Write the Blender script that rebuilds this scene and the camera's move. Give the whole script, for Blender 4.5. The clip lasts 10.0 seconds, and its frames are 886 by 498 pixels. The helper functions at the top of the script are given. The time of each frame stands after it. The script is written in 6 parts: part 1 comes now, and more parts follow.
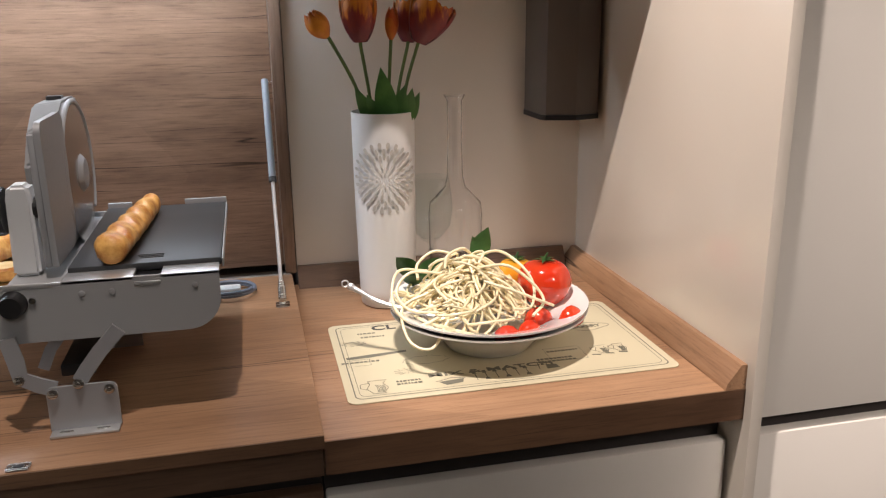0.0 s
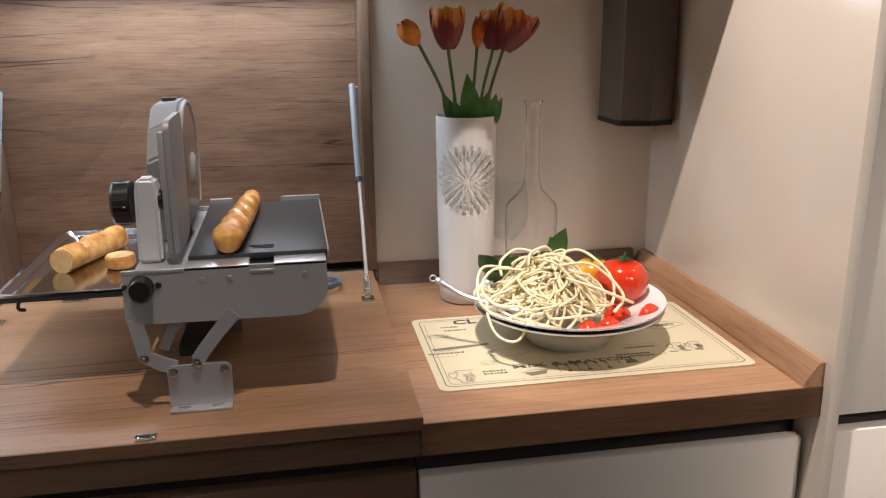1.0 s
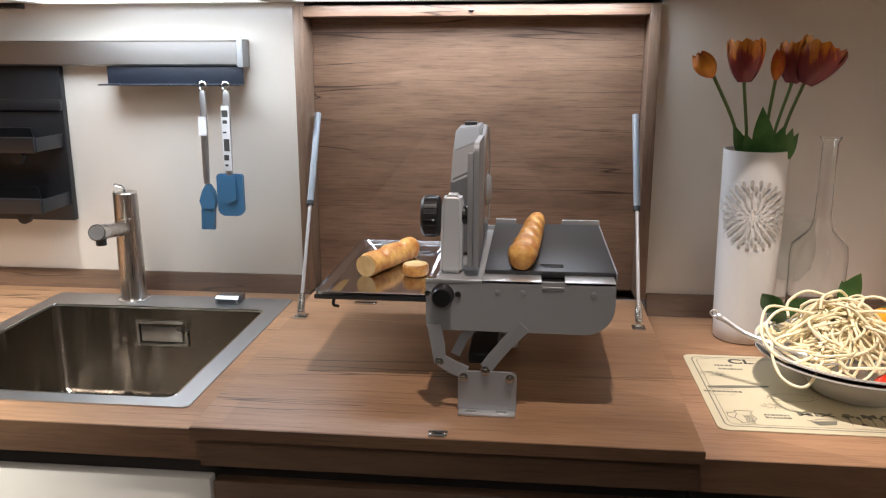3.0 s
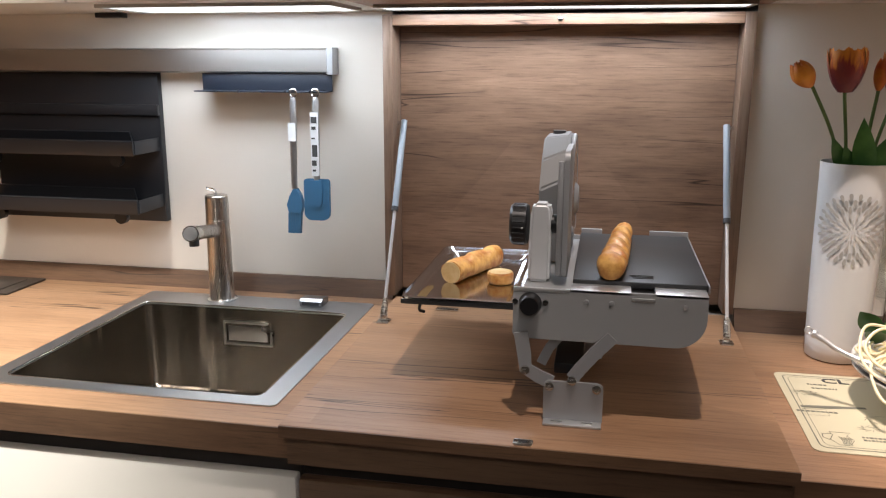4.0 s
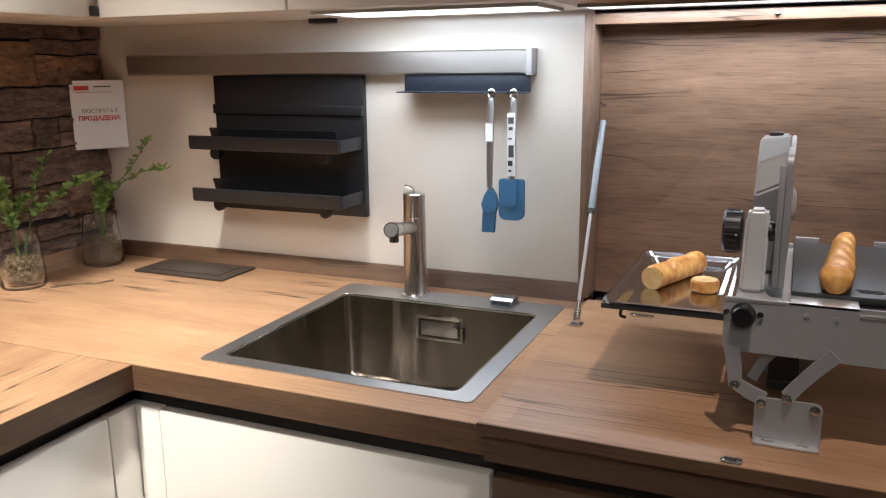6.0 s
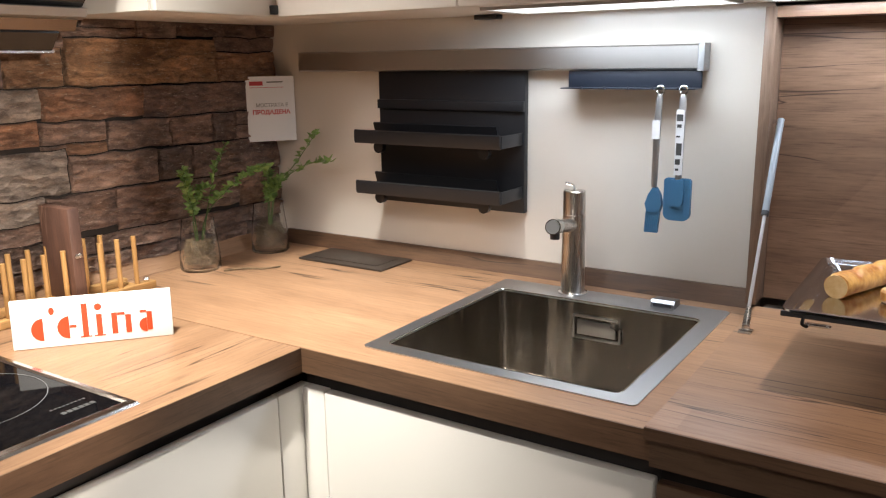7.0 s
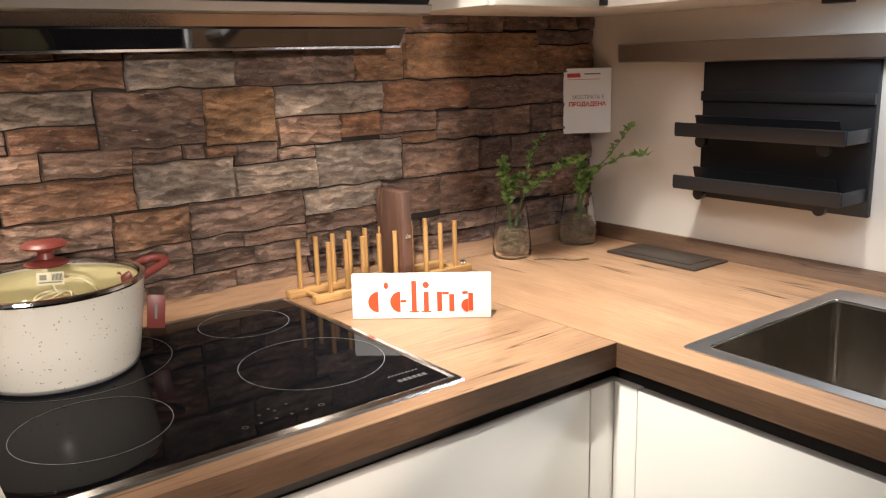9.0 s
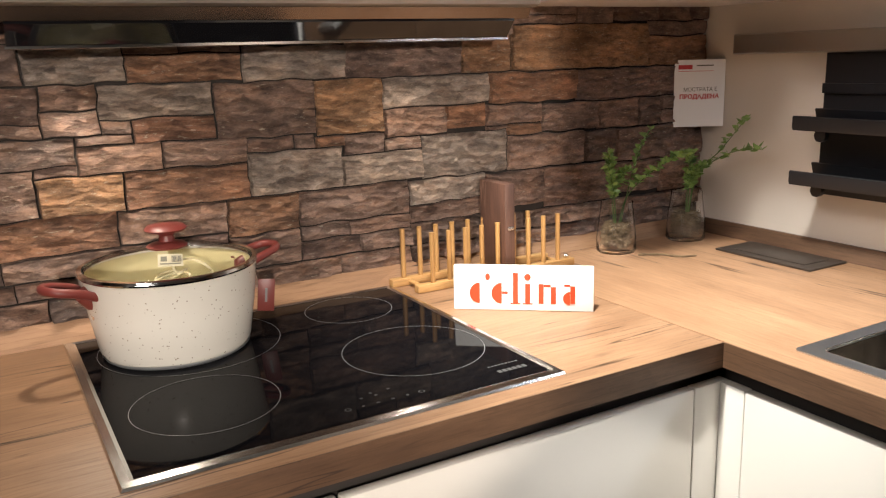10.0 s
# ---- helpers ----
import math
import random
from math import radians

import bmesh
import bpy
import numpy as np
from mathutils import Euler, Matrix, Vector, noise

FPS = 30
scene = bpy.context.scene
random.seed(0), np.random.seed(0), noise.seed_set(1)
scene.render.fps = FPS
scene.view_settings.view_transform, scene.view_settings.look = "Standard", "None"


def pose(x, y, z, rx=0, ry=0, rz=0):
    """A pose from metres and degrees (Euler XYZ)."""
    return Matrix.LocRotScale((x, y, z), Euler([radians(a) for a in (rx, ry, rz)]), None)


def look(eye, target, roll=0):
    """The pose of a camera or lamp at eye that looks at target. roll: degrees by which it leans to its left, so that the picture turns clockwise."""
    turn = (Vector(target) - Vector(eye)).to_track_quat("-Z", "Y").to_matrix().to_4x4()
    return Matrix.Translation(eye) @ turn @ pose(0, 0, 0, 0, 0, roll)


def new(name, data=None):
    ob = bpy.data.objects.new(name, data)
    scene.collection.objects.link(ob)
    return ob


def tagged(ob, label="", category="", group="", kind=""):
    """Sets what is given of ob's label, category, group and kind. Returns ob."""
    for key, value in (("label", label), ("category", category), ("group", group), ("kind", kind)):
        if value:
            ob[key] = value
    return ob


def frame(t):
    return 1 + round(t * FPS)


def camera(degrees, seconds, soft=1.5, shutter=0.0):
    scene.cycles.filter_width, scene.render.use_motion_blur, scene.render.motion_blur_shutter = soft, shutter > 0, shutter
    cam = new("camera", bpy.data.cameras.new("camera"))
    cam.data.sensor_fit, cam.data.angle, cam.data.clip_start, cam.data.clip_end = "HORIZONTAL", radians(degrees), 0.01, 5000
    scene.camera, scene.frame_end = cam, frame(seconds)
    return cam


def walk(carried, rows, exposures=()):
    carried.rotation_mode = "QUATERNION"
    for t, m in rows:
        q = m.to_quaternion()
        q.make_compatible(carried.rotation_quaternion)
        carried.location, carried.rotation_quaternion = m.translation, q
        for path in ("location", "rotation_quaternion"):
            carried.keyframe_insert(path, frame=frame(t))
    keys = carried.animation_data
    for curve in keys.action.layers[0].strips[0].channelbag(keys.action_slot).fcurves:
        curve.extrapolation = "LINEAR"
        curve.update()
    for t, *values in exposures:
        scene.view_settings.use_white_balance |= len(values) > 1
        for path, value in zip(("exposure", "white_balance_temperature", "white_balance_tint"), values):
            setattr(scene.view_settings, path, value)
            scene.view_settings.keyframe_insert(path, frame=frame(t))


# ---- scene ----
cam = camera(56.8, 10.0, 1.2)
PATH = [
    (0, (0.11, 0.05, 1.369), (0.548, 1.919, 0.809), -0.7),
    (0.5, (0.064, 0.023, 1.371), (0.473, 1.902, 0.821), -0.7),
    (1, (0.036, 0.008, 1.369), (0.38, 1.903, 0.83), -0.5),
    (1.5, (0.011, 0.002, 1.368), (0.255, 1.916, 0.84), -0.3),
    (2, (-0.013, -0.006, 1.367), (0.061, 1.927, 0.859), -0.4),
    (2.5, (-0.027, -0.014, 1.368), (-0.111, 1.924, 0.879), -0.4),
    (3, (-0.038, -0.021, 1.368), (-0.248, 1.913, 0.903), -0.1),
    (4.5, (-0.07, -0.027, 1.366), (-0.521, 1.871, 0.926), 0.2),
    (5, (-0.078, -0.025, 1.366), (-0.612, 1.851, 0.924), 0.2),
    (5.2, (-0.081, -0.024, 1.364), (-0.652, 1.842, 0.925), 0.0),
    (6.3, (-0.109, -0.04, 1.369), (-0.983, 1.703, 0.923), -0.8),
    (6.5, (-0.117, -0.043, 1.368), (-1.057, 1.664, 0.922), -0.9),
    (7, (-0.135, -0.053, 1.368), (-1.205, 1.576, 0.92), -0.8),
    (7.5, (-0.15, -0.065, 1.368), (-1.328, 1.489, 0.923), -0.8),
    (8, (-0.164, -0.077, 1.368), (-1.455, 1.384, 0.923), -0.7),
    (8.5, (-0.181, -0.086, 1.367), (-1.602, 1.249, 0.923), -1.1),
    (9, (-0.193, -0.094, 1.365), (-1.751, 1.077, 0.916), -1.6),
    (9.5, (-0.19, -0.092, 1.363), (-1.816, 0.981, 0.91), -1.9),
    (10, (-0.191, -0.099, 1.362), (-1.882, 0.865, 0.905), -1.8),
]
walk(cam, [(t, look(eye, target, roll)) for t, eye, target, roll in PATH])

# ---- light ----
world = bpy.data.worlds.new("world")
world.use_nodes = True
world.node_tree.nodes["Background"].inputs[0].default_value = (1.0, 0.9, 0.8, 1)
world.node_tree.nodes["Background"].inputs[1].default_value = 0.02
scene.world = world
scene.view_settings.exposure = -0.1


def spot(name, eye, target, power, cone, radius=0.04, colour=(1.0, 0.83, 0.66), blend=0.35):
    data = bpy.data.lights.new(name, "SPOT")
    data.energy, data.spot_size, data.spot_blend = power, radians(cone), blend
    data.shadow_soft_size, data.color = radius, colour
    ob = new(name, data)
    ob.matrix_world = look(eye, target)
    return ob


def area(name, eye, target, power, sx, sy, colour):
    data = bpy.data.lights.new(name, "AREA")
    data.shape, data.size, data.size_y = "RECTANGLE", sx, sy
    data.energy, data.color = power, colour
    ob = new(name, data)
    ob.matrix_world = look(eye, target)
    return ob


WARM, COOL, SOFT, NEUTRAL = (1.0, 0.86, 0.70), (0.78, 0.87, 1.0), (1.0, 0.86, 0.79), (1.0, 0.945, 0.91)
# track spots of the showroom ceiling
spot("spot_slicer", (0.0, 0.56, 2.62), (-0.12, 1.02, 0.93), 76, 34, 0.02, SOFT, 0.5)
spot("spot_niche", (0.10, 0.62, 2.62), (0.63, 1.04, 1.06), 175, 37, 0.02, SOFT, 0.7)
spot("spot_corner", (-0.95, 0.30, 2.62), (-1.18, 0.90, 0.91), 430, 44, 0.08, (1.0, 0.97, 0.90), 1.0)
spot("spot_splashback", (-1.05, -0.75, 2.62), (-1.32, 1.50, 1.12), 120, 30, 0.30, SOFT, 1.0)
spot("spot_hob", (-0.80, -0.30, 2.62), (-1.60, 0.28, 1.0), 42, 40, 0.02, NEUTRAL, 1.0)
# unseen lamp added at 1.72 m, below the track, to reach under the hood
spot("spot_stone_wall", (2.4, -0.9, 1.72), (-1.66, 0.24, 1.30), 600, 20.5, 0.05, (1.0, 0.88, 0.77), 0.12)
# soft fill lights with no fitting, added to brighten the fronts and tall unit
spot("fill_fronts", (0.10, -1.4, 2.62), (-0.90, 0.75, 0.30), 145, 62, 0.45, NEUTRAL, 1.0)
spot("fill_tall_unit", (1.25, -1.3, 2.62), (1.20, 0.87, 1.05), 330, 32, 0.25, SOFT, 0.8)
# lamps in the cooker hood
spot("hood_lamp_over_pot", (-1.565, 0.06, 1.386), (-1.50, 0.06, 0.9), 7.0, 125, 0.012, WARM, 0.9)
spot("hood_lamp_over_rings", (-1.565, 0.66, 1.386), (-1.50, 0.66, 0.9), 2.6, 125, 0.012, WARM, 0.9)
# added wide fill light, unseen, near the ceiling behind the camera
area("unseen_fill_light", (0.5, -2.0, 2.6), (-0.2, 0.9, 0.7), 3, 2.2, 0.7, SOFT)
# light strips under the wall cabinets
area("strip_light_sink", (-0.70, 1.335, 1.452), (-0.70, 1.385, 0), 2.7, 0.40, 0.14, COOL)
area("strip_light_slicer", (-0.145, 1.375, 1.452), (-0.145, 1.42, 0), 2.2, 0.55, 0.05, COOL)

# ---- materials ----


def material(name, colour=(0.8, 0.8, 0.8), rough=0.5, metal=0.0, **more):
    m = bpy.data.materials.new(name)
    m.use_nodes = True
    b = m.node_tree.nodes["Principled BSDF"]
    b.inputs["Base Color"].default_value = (*colour, 1)
    b.inputs["Roughness"].default_value = rough
    b.inputs["Metallic"].default_value = metal
    for key, value in more.items():
        b.inputs[key.replace("_", " ")].default_value = value
    return m


def nd(m, kind, **inputs):
    n = m.node_tree.nodes.new(kind)
    for key, value in inputs.items():
        n.inputs[key.replace("_", " ")].default_value = value
    return n


def wire(m, a, b):
    m.node_tree.links.new(a, b)


def bsdf(m):
    return m.node_tree.nodes["Principled BSDF"]


def coords(m, scale=(1, 1, 1), kind="Object"):
    t = m.node_tree.nodes.new("ShaderNodeTexCoord")
    p = m.node_tree.nodes.new("ShaderNodeMapping")
    p.inputs["Scale"].default_value = scale
    wire(m, t.outputs[kind], p.inputs["Vector"])
    return p.outputs["Vector"]


def ramp(m, fac, stops):
    r = m.node_tree.nodes.new("ShaderNodeValToRGB")
    els = r.color_ramp.elements
    while len(els) < len(stops):
        els.new(0.5)
    for e, (pos, col) in zip(els, stops):
        e.position = pos
        e.color = (*col, 1) if len(col) == 3 else col
    wire(m, fac, r.inputs["Fac"])
    return r.outputs["Color"]


def mix(m, fac, a, b, mode="MIX"):
    n = m.node_tree.nodes.new("ShaderNodeMixRGB")
    n.blend_type = mode
    for sock, v in zip(n.inputs, (fac, a, b)):
        if isinstance(v, (int, float)):
            sock.default_value = v
        elif isinstance(v, tuple):
            sock.default_value = (*v, 1)
        else:
            wire(m, v, sock)
    return n.outputs["Color"]


def bump(m, height, strength=0.2, distance=0.001):
    n = nd(m, "ShaderNodeBump", Strength=strength, Distance=distance)
    wire(m, height, n.inputs["Height"])
    wire(m, n.outputs["Normal"], bsdf(m).inputs["Normal"])


def noise_tex(m, vec, scale, detail=4.0, rough=0.55):
    n = nd(m, "ShaderNodeTexNoise", Scale=scale, Detail=detail, Roughness=rough)
    wire(m, vec, n.inputs["Vector"])
    return n.outputs["Fac"]


def oak(name, grain, light, dark, crack, rough=0.42, cracks=True, bold=1.0):
    """Wood-print board with fine pores, broad figure, knots and dark splits along the grain ('x', 'y' or 'z')."""
    m = material(name, light, rough)
    fine = {"x": (7, 150, 150), "y": (150, 7, 150), "z": (150, 150, 7)}[grain]
    broad = {"x": (2.0, 11, 11), "y": (11, 2.0, 11), "z": (11, 11, 2.0)}[grain]
    pores = noise_tex(m, coords(m, fine), 2.2, 6, 0.68)
    figure = noise_tex(m, coords(m, broad), 1.6, 7, 0.66)
    col = ramp(m, figure, [(0.30, dark), (0.50, tuple((a + b) / 2 for a, b in zip(light, dark))), (0.70, light)])
    # cathedral figure: bent bands, stronger in some places than in others
    bands = nd(m, "ShaderNodeTexWave", Scale=2.6, Distortion=7.0, Detail=3.0, Detail_Scale=1.3)
    bands.bands_direction = {"x": "Y", "y": "X", "z": "X"}[grain]
    wire(m, coords(m, {"x": (1.6, 9, 9), "y": (9, 1.6, 9), "z": (9, 9, 1.6)}[grain]), bands.inputs["Vector"])
    col = mix(m, 0.16 * bold, col, ramp(m, bands.outputs["Fac"], [(0.05, (0.55, 0.50, 0.46)), (0.35, (1.0, 1.0, 1.0))]), "MULTIPLY")
    col = mix(m, min(0.9, 0.55 * bold), col, ramp(m, pores, [(0.33, (0.46, 0.42, 0.38)), (0.46, (0.94, 0.93, 0.92)), (0.60, (1.08, 1.08, 1.08))]), "MULTIPLY")
    stave = nd(m, "ShaderNodeTexVoronoi", Scale=1.0, Randomness=0.85)
    wire(m, coords(m, {"x": (1.5, 6.5, 6.5), "y": (6.5, 1.5, 6.5), "z": (6.5, 6.5, 1.5)}[grain]), stave.inputs["Vector"])
    tint = m.node_tree.nodes.new("ShaderNodeSeparateColor")
    wire(m, stave.outputs["Color"], tint.inputs["Color"])
    col = mix(m, 0.5, col, ramp(m, tint.outputs["Red"], [(0.0, (0.74, 0.72, 0.70)), (1.0, (1.12, 1.12, 1.12))]), "MULTIPLY")
    slow = noise_tex(m, coords(m), 3.0, 3)
    col = mix(m, 0.35, col, ramp(m, slow, [(0.3, (0.42, 0.40, 0.38)), (0.7, (0.62, 0.62, 0.62))]), "OVERLAY")
    if cracks:
        split_vec = {"x": (0.9, 21, 21), "y": (21, 0.9, 21), "z": (21, 21, 0.9)}[grain]
        split = noise_tex(m, coords(m, split_vec), 1.15, 2.5, 0.45)
        line = ramp(m, split, [(0.492, (0, 0, 0)), (0.5, (1, 1, 1)), (0.508, (0, 0, 0))])
        where = ramp(m, noise_tex(m, coords(m, {"x": (2, 5, 5), "y": (5, 2, 5), "z": (5, 5, 2)}[grain]), 1.2, 2), [(0.45, (0, 0, 0)), (0.52, (1, 1, 1))])
        col = mix(m, mix(m, 1.0, line, where, "MULTIPLY"), col, crack)
        v = nd(m, "ShaderNodeTexVoronoi", Scale=1.0)
        wire(m, coords(m, {"x": (3.2, 9, 9), "y": (9, 3.2, 9), "z": (9, 9, 3.2)}[grain]), v.inputs["Vector"])
        knot = ramp(m, v.outputs["Distance"], [(0.02, (0.8, 0.8, 0.8)), (0.09, (0, 0, 0))])
        col = mix(m, mix(m, 1.0, knot, where, "MULTIPLY"), col, tuple(0.6 * c for c in dark))
    wire(m, col, bsdf(m).inputs["Base Color"])
    r = nd(m, "ShaderNodeMapRange", To_Min=rough - 0.08, To_Max=rough + 0.12)
    wire(m, pores, r.inputs["Value"])
    wire(m, r.outputs["Result"], bsdf(m).inputs["Roughness"])
    bump(m, pores, 0.4, 0.0008)
    return m


OAK_L, OAK_D, OAK_C = (0.420, 0.250, 0.143), (0.282, 0.158, 0.088), (0.035, 0.018, 0.011)
oak_x = oak("oak_board_along_x", "x", OAK_L, OAK_D, OAK_C)
oak_y = oak("oak_board_along_y", "y", OAK_L, OAK_D, OAK_C)
# worktop oak darkened: the shade on front edges and upstands is in its colour
oak_shaded_x = oak("oak_shaded_along_x", "x", (0.180, 0.100, 0.055), (0.072, 0.037, 0.021), OAK_C, 0.45)
oak_shaded_y = oak("oak_shaded_along_y", "y", (0.180, 0.100, 0.055), (0.072, 0.037, 0.021), OAK_C, 0.45)
oak_lid = oak("oak_lid_board", "x", (0.345, 0.216, 0.144), (0.185, 0.110, 0.072), OAK_C, 0.36, True, 1.25)
oak_lid_up = oak("oak_lid_edge", "z", (0.28, 0.19, 0.135), (0.17, 0.11, 0.078), OAK_C, 0.40, False)
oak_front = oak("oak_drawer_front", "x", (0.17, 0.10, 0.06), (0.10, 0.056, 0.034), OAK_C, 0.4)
bamboo = oak("bamboo", "y", (0.54, 0.32, 0.125), (0.42, 0.225, 0.08), OAK_C, 0.45, False)
bamboo_up = oak("bamboo_peg", "z", (0.52, 0.30, 0.11), (0.40, 0.21, 0.07), OAK_C, 0.45, False)
old_wood = oak("old_wood", "z", (0.15, 0.075, 0.052), (0.055, 0.028, 0.021), (0.3, 0.18, 0.13), 0.5)


def lacquer(name, colour, rough, coat=0.0):
    m = material(name, colour, rough, Coat_Weight=coat, Coat_Roughness=0.08)
    n = noise_tex(m, coords(m), 2.5, 3)
    wire(m, mix(m, 1.0, colour, ramp(m, n, [(0.3, (0.95, 0.95, 0.94)), (0.7, (1, 1, 1))]), "MULTIPLY"), bsdf(m).inputs["Base Color"])
    bump(m, noise_tex(m, coords(m), 260, 2), 0.06, 0.0004)
    return m


white_front = lacquer("cashmere_white_front", (0.80, 0.76, 0.70), 0.32, 0.25)
white_edge = lacquer("cashmere_white_edge", (0.76, 0.72, 0.66), 0.4)
splash = lacquer("magnolia_splashback", (0.72, 0.67, 0.60), 0.24, 0.3)
tall_side = lacquer("gloss_side_panel", (0.72, 0.66, 0.58), 0.16, 0.5)
plaster = lacquer("room_plaster", (0.30, 0.27, 0.24), 0.8)
tile_floor = lacquer("floor_grey", (0.30, 0.27, 0.24), 0.4)
black_gap = material("black_recess", (0.03, 0.025, 0.022), 0.6)
carcass_in = material("cabinet_carcass", (0.34, 0.30, 0.26), 0.6)


def brushed(name, colour, rough, stretch=(3, 160, 160), metal=1.0, relief=0.05):
    m = material(name, colour, rough, metal)
    n = noise_tex(m, coords(m, stretch), 3.0, 4)
    r = nd(m, "ShaderNodeMapRange", To_Min=rough - 0.07, To_Max=rough + 0.1)
    wire(m, n, r.inputs["Value"])
    wire(m, r.outputs["Result"], bsdf(m).inputs["Roughness"])
    if relief:
        bump(m, n, relief, 0.0004)
    return m


steel = brushed("brushed_steel", (0.44, 0.42, 0.395), 0.27, (4, 4, 4), 1.0, 0.0)
bowl_steel = material("bowl_steel", (0.44, 0.395, 0.34), 0.16, 1.0, Anisotropic=0.82, Anisotropic_Rotation=0.25)
bump(bowl_steel, noise_tex(bowl_steel, coords(bowl_steel, (13, 13, 0.8)), 1.0, 2, 0.4), 1.0, 0.013)
round_z = nd(bowl_steel, "ShaderNodeTangent")
round_z.direction_type, round_z.axis = "RADIAL", "Z"
wire(bowl_steel, round_z.outputs["Tangent"], bsdf(bowl_steel).inputs["Tangent"])
steel_bright = brushed("bright_steel", (0.62, 0.61, 0.59), 0.19, (4, 4, 4), 1.0, 0.0)
steel_flange = brushed("satin_steel_flange", (0.55, 0.56, 0.57), 0.36)
drain_steel = brushed("dark_steel_block", (0.26, 0.26, 0.26), 0.32)
alu = brushed("anodised_aluminium", (0.52, 0.50, 0.47), 0.38)
tap_metal = brushed("brushed_nickel", (0.50, 0.46, 0.42), 0.27, (160, 160, 4))
handle_steel = material("satin_handle_steel", (0.46, 0.46, 0.46), 0.38, 1.0)
chrome = material("chrome", (0.78, 0.78, 0.79), 0.10, 1.0)
zinc = brushed("zinc_fitting", (0.62, 0.61, 0.58), 0.25)
silver_paint = lacquer("silver_paint", (0.31, 0.315, 0.32), 0.36, 0.1)
housing_grey = lacquer("housing_grey_paint", (0.22, 0.225, 0.23), 0.55)
strut_grey = lacquer("pale_grey_tube", (0.30, 0.335, 0.37), 0.34)
arm_silver = brushed("satin_silver", (0.66, 0.67, 0.68), 0.40, (90, 90, 90), 0.2, 0.0)
guide_bright = brushed("polished_aluminium", (0.62, 0.63, 0.64), 0.30, (90, 90, 90), 0.7, 0.0)
bright_rod = brushed("bright_rod_steel", (0.72, 0.72, 0.73), 0.30, (90, 90, 90), 0.6, 0.0)
tray_steel = material("tray_steel", (0.50, 0.50, 0.51), 0.13, 1.0)
silver_cast = brushed("cast_aluminium", (0.33, 0.338, 0.35), 0.46, (90, 90, 90), 0.3)
dark_plastic = lacquer("dark_grey_plastic", (0.035, 0.037, 0.04), 0.42)
black_plastic = lacquer("black_plastic", (0.012, 0.012, 0.013), 0.35)
shelf_black = lacquer("black_coated_metal", (0.012, 0.013, 0.016), 0.45)
anthracite = lacquer("anthracite_metal", (0.014, 0.019, 0.031), 0.45)
plate_dark = lacquer("bronze_cover", (0.045, 0.034, 0.027), 0.42)
blade = brushed("knife_steel", (0.60, 0.60, 0.60), 0.2, (20, 20, 160))
hob_glass = material("hob_glass", (0.004, 0.004, 0.005), 0.035, 0.0, Specular_IOR_Level=0.06)
hood_glass = material("hood_black_glass", (0.006, 0.006, 0.007), 0.06)
hood_bronze = material("hood_band_metal", (0.16, 0.125, 0.10), 0.16, 0.9)
print_dim = material("hob_print_faint", (0.07, 0.07, 0.07), 0.4)
ring_grey = material("hob_print", (0.17, 0.17, 0.17), 0.4)
silicone = lacquer("blue_silicone", (0.045, 0.16, 0.30), 0.48)
paper = lacquer("white_paper", (0.78, 0.77, 0.75), 0.7)
label_white = lacquer("label_white", (0.75, 0.76, 0.77), 0.5)
ink = material("black_ink", (0.05, 0.05, 0.05), 0.6)
ink_soft = material("grey_ink", (0.16, 0.155, 0.12), 0.7)
red_ink = material("red_ink", (0.55, 0.05, 0.05), 0.6)
sign_white = lacquer("sign_white", (0.84, 0.83, 0.81), 0.45)
sign_orange = lacquer("sign_orange", (0.68, 0.055, 0.012), 0.4)
mat_paper = lacquer("cream_placemat", (0.60, 0.545, 0.385), 0.5)
china = lacquer("white_china", (0.82, 0.82, 0.81), 0.12, 0.4)
vase_white = lacquer("matt_white_porcelain", (0.80, 0.81, 0.82), 0.35)
vase_grey = lacquer("openwork_grey", (0.47, 0.46, 0.44), 0.5)
vase_pale = lacquer("openwork_pale", (0.66, 0.655, 0.64), 0.5)
pasta = lacquer("spaghetti", (0.94, 0.83, 0.56), 0.32)


def thin_glass():
    m = material("clear_glass", (1, 1, 1), 0.02)
    clear, gloss = nd(m, "ShaderNodeBsdfTransparent"), nd(m, "ShaderNodeBsdfGlossy", Roughness=0.02)
    clear.inputs["Color"].default_value = (0.965, 0.98, 0.975, 1)
    edge, both = nd(m, "ShaderNodeLayerWeight", Blend=0.5), m.node_tree.nodes.new("ShaderNodeMixShader")
    wire(m, ramp(m, edge.outputs["Facing"], [(0.0, (0.03, 0.03, 0.03)), (0.75, (0.07, 0.07, 0.07)), (0.97, (0.6, 0.6, 0.6))]), both.inputs["Fac"])
    wire(m, clear.outputs["BSDF"], both.inputs[1])
    wire(m, gloss.outputs["BSDF"], both.inputs[2])
    wire(m, both.outputs["Shader"], m.node_tree.nodes["Material Output"].inputs["Surface"])
    return m


glass = thin_glass()
stem = lacquer("stem_green", (0.09, 0.15, 0.035), 0.5)
clear_glass = material("solid_glass", (1.0, 1.0, 1.0), 0.0, 0.0, Transmission_Weight=1.0, IOR=1.45)
dark_metal = lacquer("taupe_metal", (0.115, 0.092, 0.076), 0.33, 0.2)
red_bakelite = lacquer("brick_red_bakelite", (0.165, 0.032, 0.026), 0.4)
cream_inside = lacquer("cream_enamel", (0.56, 0.49, 0.28), 0.3)
led = material("led_diffuser", (1, 1, 1), 0.5)
bsdf(led).inputs["Emission Color"].default_value = (0.85, 0.94, 1.0, 1)
bsdf(led).inputs["Emission Strength"].default_value = 1.8


